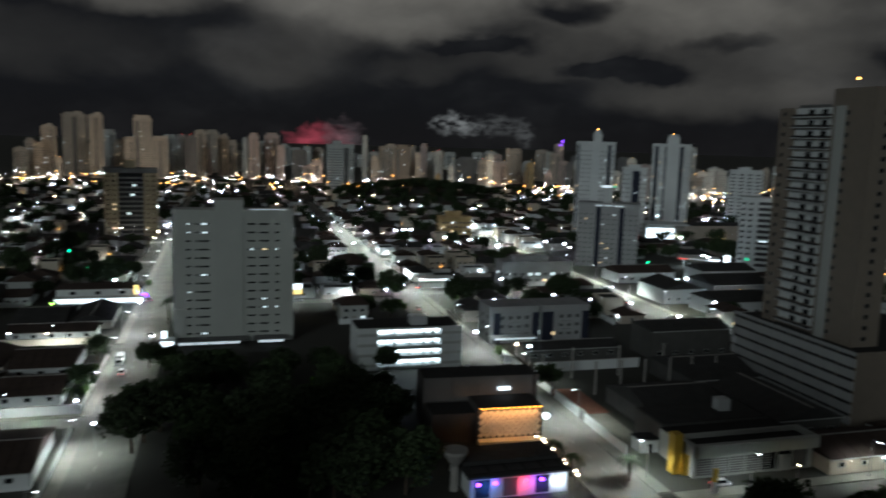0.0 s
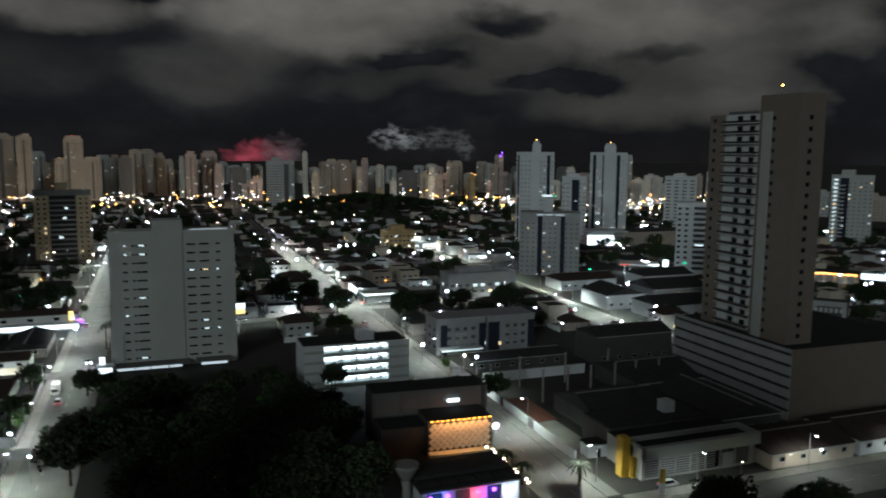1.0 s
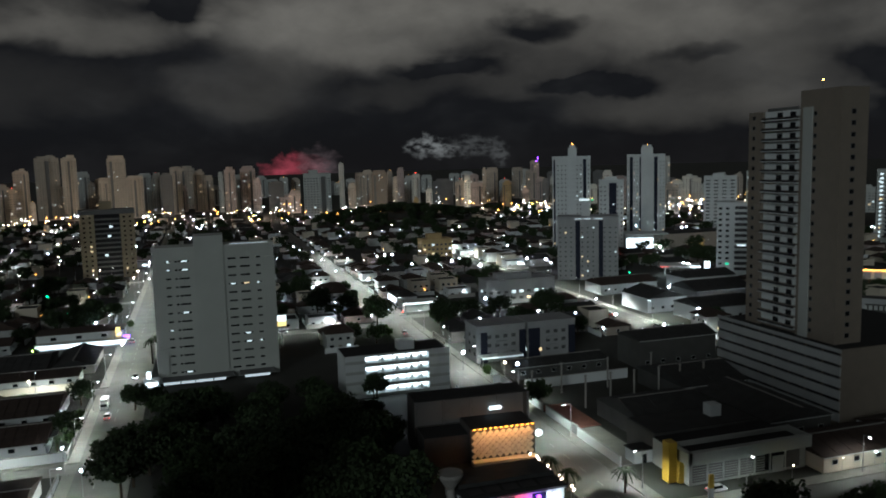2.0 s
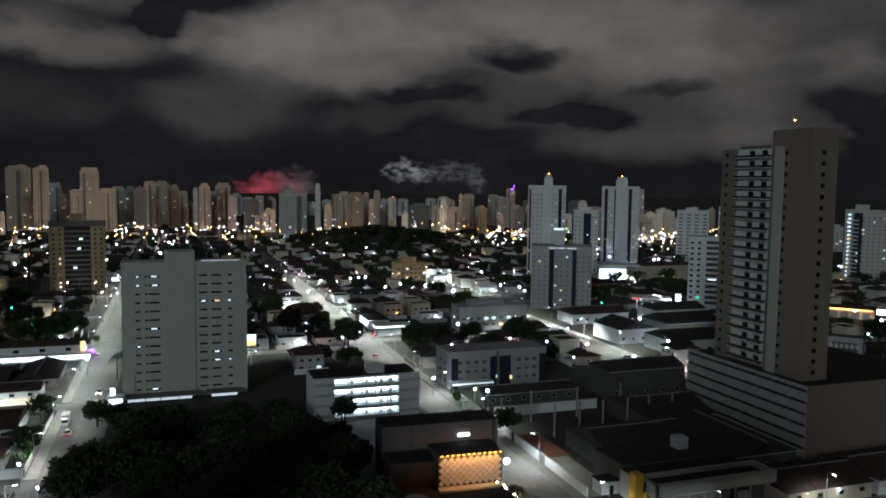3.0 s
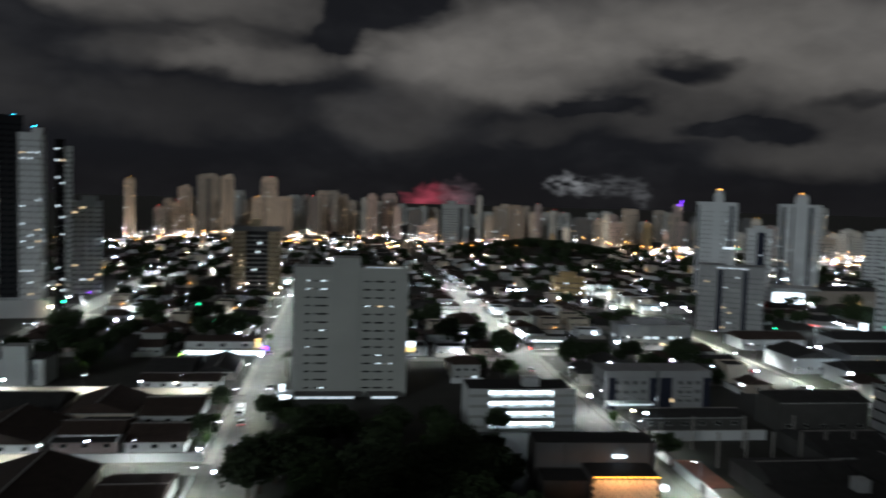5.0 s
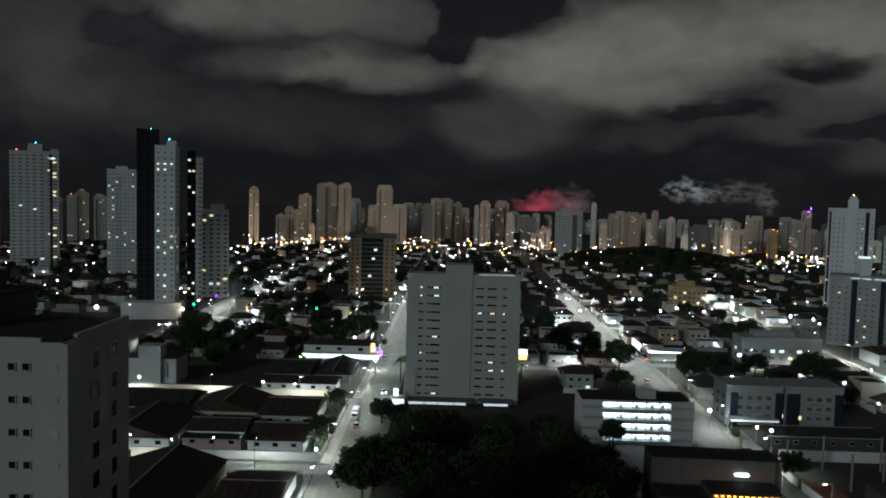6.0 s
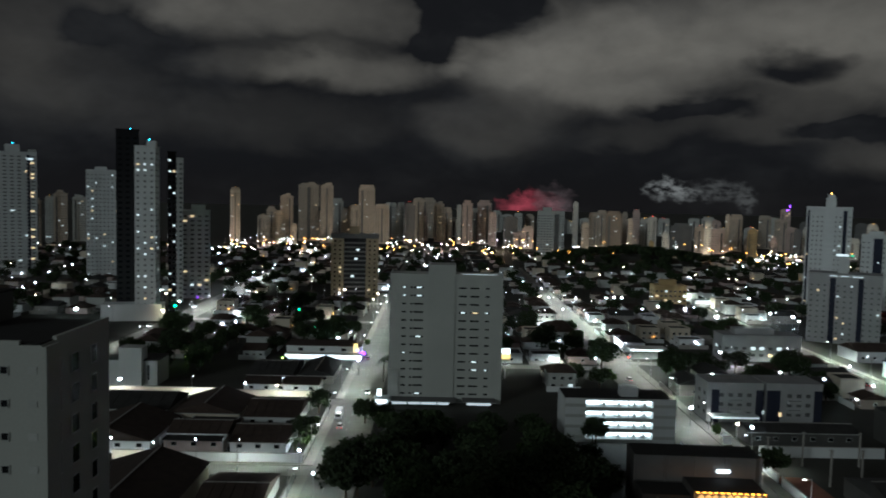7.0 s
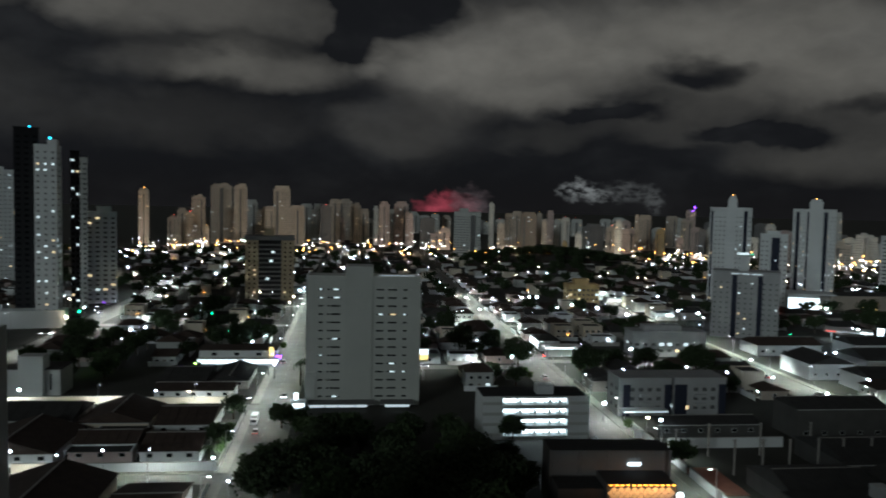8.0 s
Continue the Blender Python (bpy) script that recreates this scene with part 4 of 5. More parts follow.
fill(94, 160, 270, 322)
fill(94, 160, 346, 470)
fill(190, 330, 240, 470, 17)
fill(-122, -38, 472, 525, far=True)
fill(-12, 66, 472, 525, far=True)
fill(94, 160, 472, 525, far=True)
fill(190, 330, 472, 525, 17, far=True)
fill(-290, -165, 400, 520, 18, .35, True)
fill(-560, -215, 330, 520, 24, .5, True)
fill(-560, -270, 530, 960, 26, .5, True)
fill(-250, 66, 530, 1000, 21, .4, True)
fill(94, 480, 530, 980, 22, .45, True)
for i in range(120):
    a, r = rng.uniform(0, 6.283), rng.uniform(0, 1) ** .5
    x, y = HILL[0] + math.cos(a) * r * 95, HILL[1] + math.sin(a) * r * 65
    FAR_TREES.append((FAR_TREE, pose(x, y, hill_height(x, y) - .4, 0, 0, rng.uniform(0, 360))))
fill(335, 560, 250, 525, 22, .45, True)
fill(215, 330, 150, 236, 19, .4, True)
joined("distant_houses", FAR_HOUSES, "low dark-roofed houses of the far city", "houses")
joined("distant_trees", FAR_TREES, "dark tree crowns among far houses", "trees")
for o in list(FAR_TREE.children_recursive) + [FAR_TREE]:
    bpy.data.objects.remove(o)
bm = bmesh.new()
grid = [[bm.verts.new((HILL[0] + (i - 12) * 18, HILL[1] + (j - 12) * 13, hill_height(HILL[0] + (i - 12) * 18, HILL[1] + (j - 12) * 13) - .05)) for i in range(25)] for j in range(25)]
for j in range(24):
    for i in range(24):
        bm.faces.new((grid[j][i], grid[j][i + 1], grid[j + 1][i + 1], grid[j + 1][i]))
tagged(new("hill", mesh_of("hill", bm, "earth")), "low dark wooded hill", "hill", kind="structure")

# the dark wooded lot
for i in range(46):
    x, y = rng.uniform(-14, 36), rng.uniform(135, 226)
    tree(2 if y < 175 else 1 if y > 200 else 0, x, y)
for x, y, k in ((-17, 178, 2), (-19, 172, 2), (-14, 184, 0), (-20.5, 236, 1), (-16, 232, 1), (95, 111, 0), (97, 112.5, 0), (113, 108, 1), (119, 108.5, 1), (47, 219.5, 1), (70.5, 186, 1), (66, 188, 1), (69, 316, 2), (88, 196, 1), (30, 218, 1), (-12, 222, 1), (-8, 200, 0), (28, 224, 1)):
    tree(k, x, y)

for i in range(16):
    tree(rng.choice((0, 1)), rng.uniform(26, 42), rng.uniform(146, 205))


def shrub_template():
    t = thing("shrub", "bright green lamp-lit shrub in a yard", "shrub", group="garden shrubs")
    r = random.Random(9)
    bm = bmesh.new()
    for k in range(5):
        cyl(bm, r.uniform(-.5, .5), r.uniform(-.4, .4), 0, r.uniform(1.0, 1.8), .06, .03, 5)
    part("stem", bm, "bark", t)
    verts, faces = [], []
    for k in range(700):
        c = Vector(((k % 4 - 1.5) * .75, (k % 3 - 1) * .5, 1.2 + .45 * (k % 5) * .6))
        q = c + Vector((r.gauss(0, 1), r.gauss(0, 1), r.gauss(0, .9))).normalized() * r.uniform(.4, 1.0)
        u = Vector((r.gauss(0, 1), r.gauss(0, 1), r.gauss(0, 1))).normalized()
        v, n = u.orthogonal().normalized(), len(verts)
        verts += [q + u * .24, q + v * .14, q - u * .24, q - v * .14]
        faces.append((n, n + 1, n + 2, n + 3))
    me = bpy.data.meshes.new("foliage")
    me.from_pydata([tuple(v) for v in verts], [], faces)
    me.materials.append(M["grass"])
    new("foliage", me).parent = t
    return t


SHRUB = shrub_template()
SHRUB.matrix_world = pose(25.3, 210.6, 0)
for x, y in ((-126, 339.4), (-54, 255.4), (-62, 321.4), (-86, 454.4), (94.3, 109.6), (66.5, 302.4), (70, 300.8), (139, 288), (-100, 317), (-31, 362), (96, 316), (120, 268), (86.4, 232), (-34.8, 214), (-34.9, 232)):
    copy_thing(SHRUB, pose(x, y, 0, 0, 0, rng.uniform(0, 360)))

# scattered lamps of the far city
FAR_LAMPS = []
for i in range(60):
    street_lamp(rng.uniform(-250, 420), rng.uniform(400, 560), rng.uniform(0, 360))


def far_lamp_template(mat, r):
    t = thing("far_lamp", "far lamp on a tall mast", "lamp")
    bm = bmesh.new()
    cyl(bm, 0, 0, 0, 9.0, .12, .08, 4)
    part("mast", bm, "metal", t)
    bm = bmesh.new()
    ball(bm, 0, 0, 9.4, r)
    part("bulb", bm, mat, t)
    return t


# radii far above a real bulb, to carry the glare of distant lamps
KINDS = [far_lamp_template(k, r) for k, r in (("lamp", .46), ("sodium", .58), ("warmlamp", .45), ("lamp", .22), ("warmlamp", .26))]
for i in range(260):
    FAR_LAMPS.append((KINDS[rng.choice((0, 3, 3, 2, 4))], pose(rng.uniform(-520, 620), rng.uniform(440, 900), rng.uniform(-4.5, 1))))
for i in range(420):
    b, D = rng.uniform(-19, 40), rng.uniform(850, 1060)
    FAR_LAMPS.append((KINDS[rng.choice((0, 1, 1, 2, 3))], pose(D * math.sin(radians(b)), D * math.cos(radians(b)), rng.uniform(-1, 7))))
joined("distant_lamps", FAR_LAMPS, "countless white and orange lamps of the far city", "lamps")
for t in KINDS:
    for o in list(t.children_recursive) + [t]:
        bpy.data.objects.remove(o)
# bodiless point lights added to lift tower bases, for the many lamps there
for b in range(-16, 36, 4):
    D = 1030
    li = bpy.data.lights.new("district_lamp", "POINT")
    li.energy, li.color, li.shadow_soft_size = 30000, (1.0, 0.74, 0.50), 1.0
    new("district_lamp", li).location = (D * math.sin(radians(b)), D * math.cos(radians(b)), 8)

# ---- corner shop with the yellow pillar ----
shop = thing("corner_shop", "low pale shop with a yellow entrance pillar", "shop", pose(93.8, 134.4, 0))
boxes("body", "slab", shop, (1.5, 31.5, 1.2, 15, 0, 6.0))
boxes("fascia", "slab", shop, (0.8, 32, 0, 1.2, 5.0, 7.6))
boxes("side_fascia", "slab", shop, (0.4, 1.5, 0, 7.4, 5.0, 7.6))
boxes("flat_roof", "tar", shop, (1.5, 31.5, 1.2, 14.8, 6.0, 6.2))
boxes("back_parapet", "slab", shop, (1.5, 31.8, 7.4, 7.8, 6.2, 7.3))
boxes("side_parapet", "slab", shop, (31.5, 31.9, 1.2, 7.4, 6.2, 7.6))
for k in range(8):
    boxes("screen_rail", "grey", shop, (1.6, 20.4, .9, .98, .5 + .55 * k, .62 + .55 * k))
boxes("rear_hall", "dimgrey", shop, (2, 30, 15, 27, 0, 6.6))
boxes("rear_roof", "sheet", shop, (2.4, 29.6, 15.4, 26.6, 6.6, 6.8))
boxes("pillar", "yellow", shop, (-1.6, 0.4, 4, 6.4, 0, 8.8), label="tall yellow pillar")
boxes("pillar_cap", "yellow", shop, (0.4, 1.6, 3.0, 4.6, 0, 7.4))
for k in range(7):
    x = 4.0 + k * 4.0
    boxes("shop_window", "glass" if k in (4, 5) else "panelgrey", shop, (x - 1.7, x + 1.7, 1.1, 1.2, .6, 4.4))
    boxes("mullion", "grey", shop, (x + 1.75, x + 2.0, .95, 1.2, 0, 5.0))
boxes("roller_door", "grey", shop, (22.5, 25.5, 1.0, 1.1, 0, 3.6))
boxes("water_tank", "white", shop, (20.5, 23.5, 20, 23, 6.8, 9.6))

island = tagged(new("traffic_island", mesh_of("traffic_island", (lambda b: (box(b, 89.5, 96.5, 126.2, 130.2, .05, .2, .2), b)[1])(bmesh.new()), "paving")), "pale kerbed island at the street corner", "pavement", kind="structure")
totem = thing("totem_sign", "white and yellow roadside totem sign", "sign", pose(95.4, 128.4, .2))
boxes("panel", "yellow", totem, (-.5, .5, -.25, .25, 2.4, 5.2))
boxes("base", "white", totem, (-.5, .5, -.3, .3, 0, 2.4))

# ---- bar with coloured lights, water tank ----
bar = thing("bar_building", "low dark-roofed bar with violet lights on its front", "bar", pose(56, 136, 0))
boxes("body", "white", bar, (-10, 10.5, 0, 14, 0, 4.4))
boxes("roof", "sheet", bar, (-10.6, 11, -.6, 14.6, 4.4, 4.8))
boxes("roof_ridge", "sheet", bar, (-10, 10.5, 5, 9, 4.8, 5.6))
for x, c in ((-9, "blue"), (-3.2, "darkgrey"), (3.6, "blue")):
    boxes("front_panel", c, bar, (x, x + 3, -.1, -.003, .3, 3.9))
for x, c in ((-8.5, "violet"), (-5.0, "violet"), (1.5, "redspot"), (4.8, "violet"), (8.3, "tube")):
    bm = bmesh.new()
    ball(bm, x, -.55, 3.3, .45)
    part("spotlight", bm, c, bar, "coloured glowing spotlight")
for k in range(5):
    boxes("roof_panel", "black", bar, (-9 + k * 3.8, -6 + k * 3.8, 1, 4.4, 4.8, 4.95))

for x, col, w in ((-7.0, (.1, .35, 1), 260), (1.2, (1, .05, .12), 300), (4.4, (.25, .08, 1), 300), (8.4, (.85, .95, 1), 420)):
    li = bpy.data.lights.new("spot_glow", "POINT")
    li.energy, li.color, li.shadow_soft_size = w, col, .4
    new("spot_glow", li).location = (56 + x, 134.7, 2.6)

wtank = thing("water_tower", "pale funnel-shaped concrete water tower", "water tower", pose(44.3, 141, 0))
bm = bmesh.new()
cyl(bm, 0, 0, 0, 5.2, .9, .8, 14)
part("stem", bm, "concrete", wtank)
bm = bmesh.new()
cyl(bm, 0, 0, 5.2, 8.0, .8, 2.6, 18)
cyl(bm, 0, 0, 8.0, 8.6, 2.6, 2.5, 18)
part("bowl", bm, "concrete", wtank)
for k in range(12):
    bulb = thing("cafe_lamp", "small warm globe lamp of a street cafe", "lamp", pose(69.2 + .5 * math.sin(k * 2.1), 137 + k * 1.9, 0), "cafe lamps")
    bm = bmesh.new()
    cyl(bm, 0, 0, 0, 2.6, .05, .05, 6)
    part("post", bm, "metal", bulb)
    bm = bmesh.new()
    ball(bm, 0, 0, 2.75, .22)
    part("globe", bm, "warmlamp", bulb)


def wall_run(x0, x1, y0, y1, h, mat, label):
    t = thing("garden_wall", label, "wall")
    boxes("wall_body", mat, t, (x0, x1, y0, y1, 0, h))
    boxes("coping", "concrete", t, (x0 - .06, x1 + .06, y0 - .06, y1 + .06, h, h + .12))
    return t


wall_run(87.3, 87.6, 150, 171, 2.4, "white", "long white wall beside the pavement")
wall_run(87.3, 87.6, 174, 189.5, 2.4, "white", "long white wall beside the pavement")
wall_run(87.3, 87.6, 171, 174, 2.6, "darkgrey", "dark sliding gate in a white wall")
wall_run(-67, -33.6, 199.8, 200.1, 2.4, "white", "long white wall along the side street")
wall_run(-83, -73, 199.8, 200.1, 2.6, "offwhite", "cream wall along the side street")
wall_run(-73, -67, 199.8, 200.05, 2.3, "brown", "brown gate in a white wall")
wall_run(-116, -72, 266.2, 266.5, 2.6, "offwhite", "lamp-lit cream wall along a side street")
wall_run(-70, -36, 266.2, 266.5, 2.2, "offwhite", "lamp-lit cream wall along a side street")
wall_run(-36.2, -33.4, 140, 140.3, 2.2, "white", "white garden wall")
wall_run(-33.8, -33.5, 120, 188, 1.6, "white", "white wall beside the street")
wall_run(-33.8, -33.5, 201, 250, 1.5, "concrete", "low wall beside the street")
wall_run(84.7, 87, 222, 222.3, 2.5, "white", "white wall at the avenue")
wall_run(71.0, 71.3, 196, 218, 2.2, "white", "white wall at the avenue")
wall_run(87.4, 87.7, 192, 232, 2.2, "white", "white wall at the avenue")
wall_run(91, 126, 212, 212.4, 3.0, "white", "pale yard wall behind the court")

court = tagged(new("court", mesh_of("court", (lambda b: (box(b, 88, 97, 176, 196, 0, .05), b)[1])(bmesh.new()), "clay_red")), "reddish clay court behind a white wall", "court", kind="structure")
yard = tagged(new("yard", mesh_of("yard", (lambda b: (box(b, 88, 96, 150, 175.5, 0, .05), b)[1])(bmesh.new()), "paving")), "pale sandy yard behind a white wall", "yard", kind="structure")
for k, (x, y) in enumerate(((88, 200), (99.7, 190), (107.5, 190), (115, 190), (123, 190), (130, 190), (138, 190), (99.7, 205), (115, 205), (130, 205))):
    p = thing("court_post", "tall grey post round a dark sports court", "post", pose(x, y, 0), "court posts")
    boxes("shaft", "concrete", p, (-.2, .2, -.2, .2, 0, 9.4))
    boxes("bracket", "metal", p, (-.6, .6, -.06, .06, 9.1, 9.25))
kiosk2 = thing("yard_office", "small white office in the yard", "office", pose(93.5, 152, 0))
boxes("body", "white", kiosk2, (-2.5, 2.5, -2, 2, 0, 3.0))
boxes("roof", "sheet", kiosk2, (-2.8, 2.8, -2.3, 2.3, 3.0, 3.2))
boxes("door", "glass", kiosk2, (-.6, .6, -2.06, -2.0, 0, 2.1))


def shed(x0, x1, y0, y1, h, wall, roof, label, ridge="x", name="warehouse"):
    t = thing(name, label, name.replace("_", " "))
    boxes("wall", wall, t, (x0, x1, y0, y1, 0, h))
    bm = bmesh.new()
    e, rise = .4, (min(x1 - x0, y1 - y0)) * .16
    a = [(x0 - e, y0 - e, h), (x1 + e, y0 - e, h), (x1 + e, y1 + e, h), (x0 - e, y1 + e, h)]
    v = [bm.verts.new(p) for p in a]
    if ridge == "x":
        r = [bm.verts.new((x0 - e, (y0 + y1) / 2, h + rise)), bm.verts.new((x1 + e, (y0 + y1) / 2, h + rise))]
        for q in ((v[0], v[1], r[1], r[0]), (v[2], v[3], r[0], r[1]), (v[1], v[2], r[1]), (v[3], v[0], r[0]), (v[3], v[2], v[1], v[0])):
            bm.faces.new(q)
    else:
        r = [bm.verts.new(((x0 + x1) / 2, y0 - e, h + rise)), bm.verts.new(((x0 + x1) / 2, y1 + e, h + rise))]
        for q in ((v[1], v[2], r[1], r[0]), (v[3], v[0], r[0], r[1]), (v[0], v[1], r[0]), (v[2], v[3], r[1]), (v[3], v[2], v[1], v[0])):
            bm.faces.new(q)
    part("roof", bm, roof, t)
    if ridge == "x":
        boxes("ridge_cap", "concrete", t, (x0 - e, x1 + e, (y0 + y1) / 2 - .22, (y0 + y1) / 2 + .22, h + rise - .06, h + rise + .1))
        for k in range(1, 6):
            x = x0 + k * (x1 - x0) / 6
            m = (y1 - y0) / 2 + e
            bm = bmesh.new()
            box(bm, x - .09, x + .09, 0, math.hypot(m, rise), 0, .09)
            seam = part("roof_seam", bm, roof, t)
            seam.matrix_basis = pose(0, y0 - e, h + .02, math.degrees(math.atan2(rise, m)))
    else:
        boxes("ridge_cap", "concrete", t, ((x0 + x1) / 2 - .22, (x0 + x1) / 2 + .22, y0 - e, y1 + e, h + rise - .06, h + rise + .1))
    boxes("gutter", "grey", t, (x0 - e - .05, x1 + e + .05, y0 - e - .18, y0 - e - .01, h - .16, h + .02))
    n = max(2, int((x1 - x0) / 5))
    for k in range(n):
        x = x0 + (k + .5) * (x1 - x0) / n
        shared("window", window_mesh(1.4, 1.0, "glass", "grey"), t, x, y0, min(h - 1, 2.2))
    return t


shed(128, 146, 150, 178, 5, "dimgrey", "sheet", "dark-roofed warehouse beside the podium", "y")
shed(126, 147, 182, 206, 5, "dimgrey", "sheet", "dark low warehouse beside the court", "x")
shed(100, 122, 160, 184, 4.5, "dimgrey", "sheet", "dark-roofed hall beside the court", "x")
shed(134, 163, 218, 232, 9.5, "dimgrey", "sheet", "plain grey hall with a long blank wall", "x")
shed(92, 124, 222, 232, 4.0, "dimgrey", "sheet", "low dimmed grey hall with a dark roof", "x")
shed(-76, -53, 150, 183, 5.6, "offwhite", "tile", "large dark-roofed house with a cream gable", "y", "house")
shed(-50, -36, 158, 182, 3.6, "white", "tile", "white house with a dark roof by the street", "x", "house")
shed(-110, -80, 150, 184, 4.6, "offwhite", "tile", "wide cream house with a dark roof", "x", "house")
shed(126, 150, 131, 146, 3.6, "offwhite", "tile", "low cream house beside the cross street", "x", "house")
shed(152, 190, 131, 148, 3.6, "white", "tile", "low white house beside the cross street", "x", "house")
shed(195, 222, 270, 290, 6, "white", "sheet", "white hall with a dark roof", "x")
shed(186, 206, 296, 318, 6.5, "white", "sheet", "white workshop beside the street", "y")
shed(214, 244, 300, 322, 7, "darkgrey", "sheet", "dark-walled hall with a flat-pitched roof", "x")
shed(232, 262, 335, 352, 7, "white", "sheet", "long white hall with a grey roof", "x")
shed(190, 222, 345, 362, 5, "white", "tile", "pale low shop with a dark roof", "x")

shed(-126, -101, 206, 227, 3.6, "offwhite", "tile", "cream house under a wide dark tiled roof", "x", "house")
shed(-98, -75, 205, 229, 3.4, "white", "tile", "white house under a wide dark tiled roof", "y", "house")
shed(-72, -56, 207, 226, 3.6, "pink", "tile", "pinkish house with a dark tiled roof", "x", "house")
shed(-54, -39, 206, 224, 3.3, "white", "tile", "white house with a dark roof and a lit yard", "x", "house")
shed(-128, -104, 232, 252, 3.8, "white", "tile", "white house with a broad dark roof", "y", "house")
shed(-101, -80, 233, 253, 4.0, "concrete", "sheet", "grey shed with a dark sheet roof", "x", "house")
shed(-78, -58, 231, 252, 3.8, "offwhite", "tile", "cream house with a broad dark roof", "y", "house")
shed(-56, -40, 229, 251, 3.6, "white", "tile", "white house with a dark gable roof by the street", "x", "house")
shed(-68, -52, 284, 312, 3.2, "dimgrey", "sheet", "low grey shed with a dark sheet roof before the awning", "x", "house")
shed(-50, -37, 286, 313, 3.0, "concrete", "sheet", "low concrete shed with a dark roof by the street", "y", "house")
shed(-66, -40, 270, 281, 3.4, "white", "tile", "white house with a lit wall behind the lane", "x", "house")
carport = thing("carport", "dark carport with pale raised edges", "carport", pose(-64, 228.5, 0))
boxes("deck", "sheet", carport, (-7, 7, -1.6, 1.4, 3.0, 3.15))
for x in (-6.8, 6.6):
    boxes("edge_beam", "white", carport, (x, x + .25, -1.6, 1.4, 3.15, 3.5))
    boxes("leg", "metal", carport, (x, x + .2, -1.4, -1.2, 0, 3.0))
yard_roof = thing("yard_canopy", "dark flat yard roof with pale raised rims", "canopy", pose(-63, 203.6, 0))
boxes("deck", "tar", yard_roof, (-8, 8, -1.6, 3.0, 4.6, 4.75))
for x in (-8.3, 8.0):
    boxes("rim", "white", yard_roof, (x, x + .3, -1.6, 3.0, 4.6, 5.3))
    for y in (-1.4, 2.6):
        boxes("leg", "metal", yard_roof, (x + .05, x + .25, y, y + .2, 0, 4.6))
boxes("rim", "white", yard_roof, (-8, 8, 3.0, 3.25, 4.6, 5.1))
church = thing("chapel", "grey chapel with a squat tower", "chapel", pose(-107, 276, 0))
boxes("nave", "grey", church, (-10, 8, 2, 14, 0, 9))
boxes("bell_tower", "grey", church, (-5, 3, 0, 6, 0, 14))
boxes("nave_roof", "sheet", church, (-10.3, 8.3, 1.7, 14.3, 9, 9.3))
boxes("slot_window", "glass", church, (4.6, 5.2, 1.94, 2.0, 2, 7.5))

awn = thing("market_hall", "white hall with a long brightly lit awning", "shop", pose(-46, 327, 0))
boxes("wall", "white", awn, (-16, 15, 0, 12, 0, 6.0))
boxes("roof", "tile", awn, (-16.5, 15.5, .3, 12.5, 6.0, 6.4))
boxes("awning", "cloth", awn, (-16, 17, -4.5, -.05, 3.2, 3.4))
# tall glowing boxes stand in for the lit cloth of the awning
for k in range(8):
    boxes("light_tube", "tube", awn, (-15.9 + 4 * k, -12.0 + 4 * k, -4.75, -4.55, 1.7, 3.1))
for k in range(3):
    boxes("window", "glass", awn, (-11 + 9 * k, -9 + 9 * k, -.06, -.003, 4, 5.2))
boxes("entrance_sign", "warmsign", awn, (12.4, 14.0, -.5, -.2, 3.9, 7.4), label="yellow glowing sign panel")
boxes("blue_sign", "violet", awn, (15.2, 17.2, -.5, -.2, 2.6, 4.0), label="blue glowing sign panel")

pav = thing("pavilion", "floodlit white pavilion with a curved roof", "pavilion", pose(308, 494, 0, 0, 0, -20))
boxes("front", "white", pav, (-14, 6, 0, 18, 0, 10))
# glowing sheet stands in for floodlight on the white wall
boxes("lit_front", "tube", pav, (-13.5, 5.5, -.2, -.05, .8, 9.0))
boxes("side_hall", "concrete", pav, (6, 15, 2, 18, 0, 11))
boxes("roof", "white", pav, (-15, 16, -2, 20, 11.4, 12.2))
boxes("gable", "white", pav, (-14, 6, .5, 17, 10, 11.4))
mall = thing("mall_hall", "beige hall with tall warm windows", "hall", pose(345, 489, 0))
boxes("body", "beige", mall, (-24, 32, 0, 20, 0, 11.4))
boxes("roof", "sheet", mall, (-24.3, 32.3, -.3, 20.3, 11.4, 11.9))
for x in (-3, 4, 7, 22):
    boxes("tall_window", "warmsign", mall, (x, x + 1.6, -.1, -.003, 1.5, 7.0))

sg = thing("billboard", "lit white and yellow roadside billboard", "billboard", pose(28, 300, 0))
boxes("panel", "cloth", sg, (-1.9, 1.9, -.2, .2, 6.8, 12))
boxes("white_field", "tube", sg, (-1.7, 1.7, -.26, -.21, 9.8, 11.8))
boxes("yellow_field", "warmsign", sg, (-1.7, 1.7, -.26, -.21, 7.8, 9.6))
boxes("mast", "metal", sg, (-.2, .2, -.1, .3, 0, 6.8))

gate = thing("gatehouse", "small glazed gatehouse lit white inside", "gatehouse", pose(-17, 257.5, 0))
boxes("wall", "white", gate, (-2.2, 2.2, -1.6, 1.6, 0, 2.9))
boxes("window_band", "tube", gate, (-1.9, 1.9, -1.68, -1.603, 1.0, 2.4))
boxes("roof", "white", gate, (-2.5, 2.5, -2, 2, 2.9, 3.1))
boxes("lit_board", "tube", gate, (-1.6, -.2, .5, .7, 3.1, 5.4))

gas = thing("service_canopy", "white service-station canopy with lit edge", "canopy", pose(94, 342, 0))
boxes("canopy", "cloth", gas, (-8, 9, -4, 5, 4.6, 5.4))
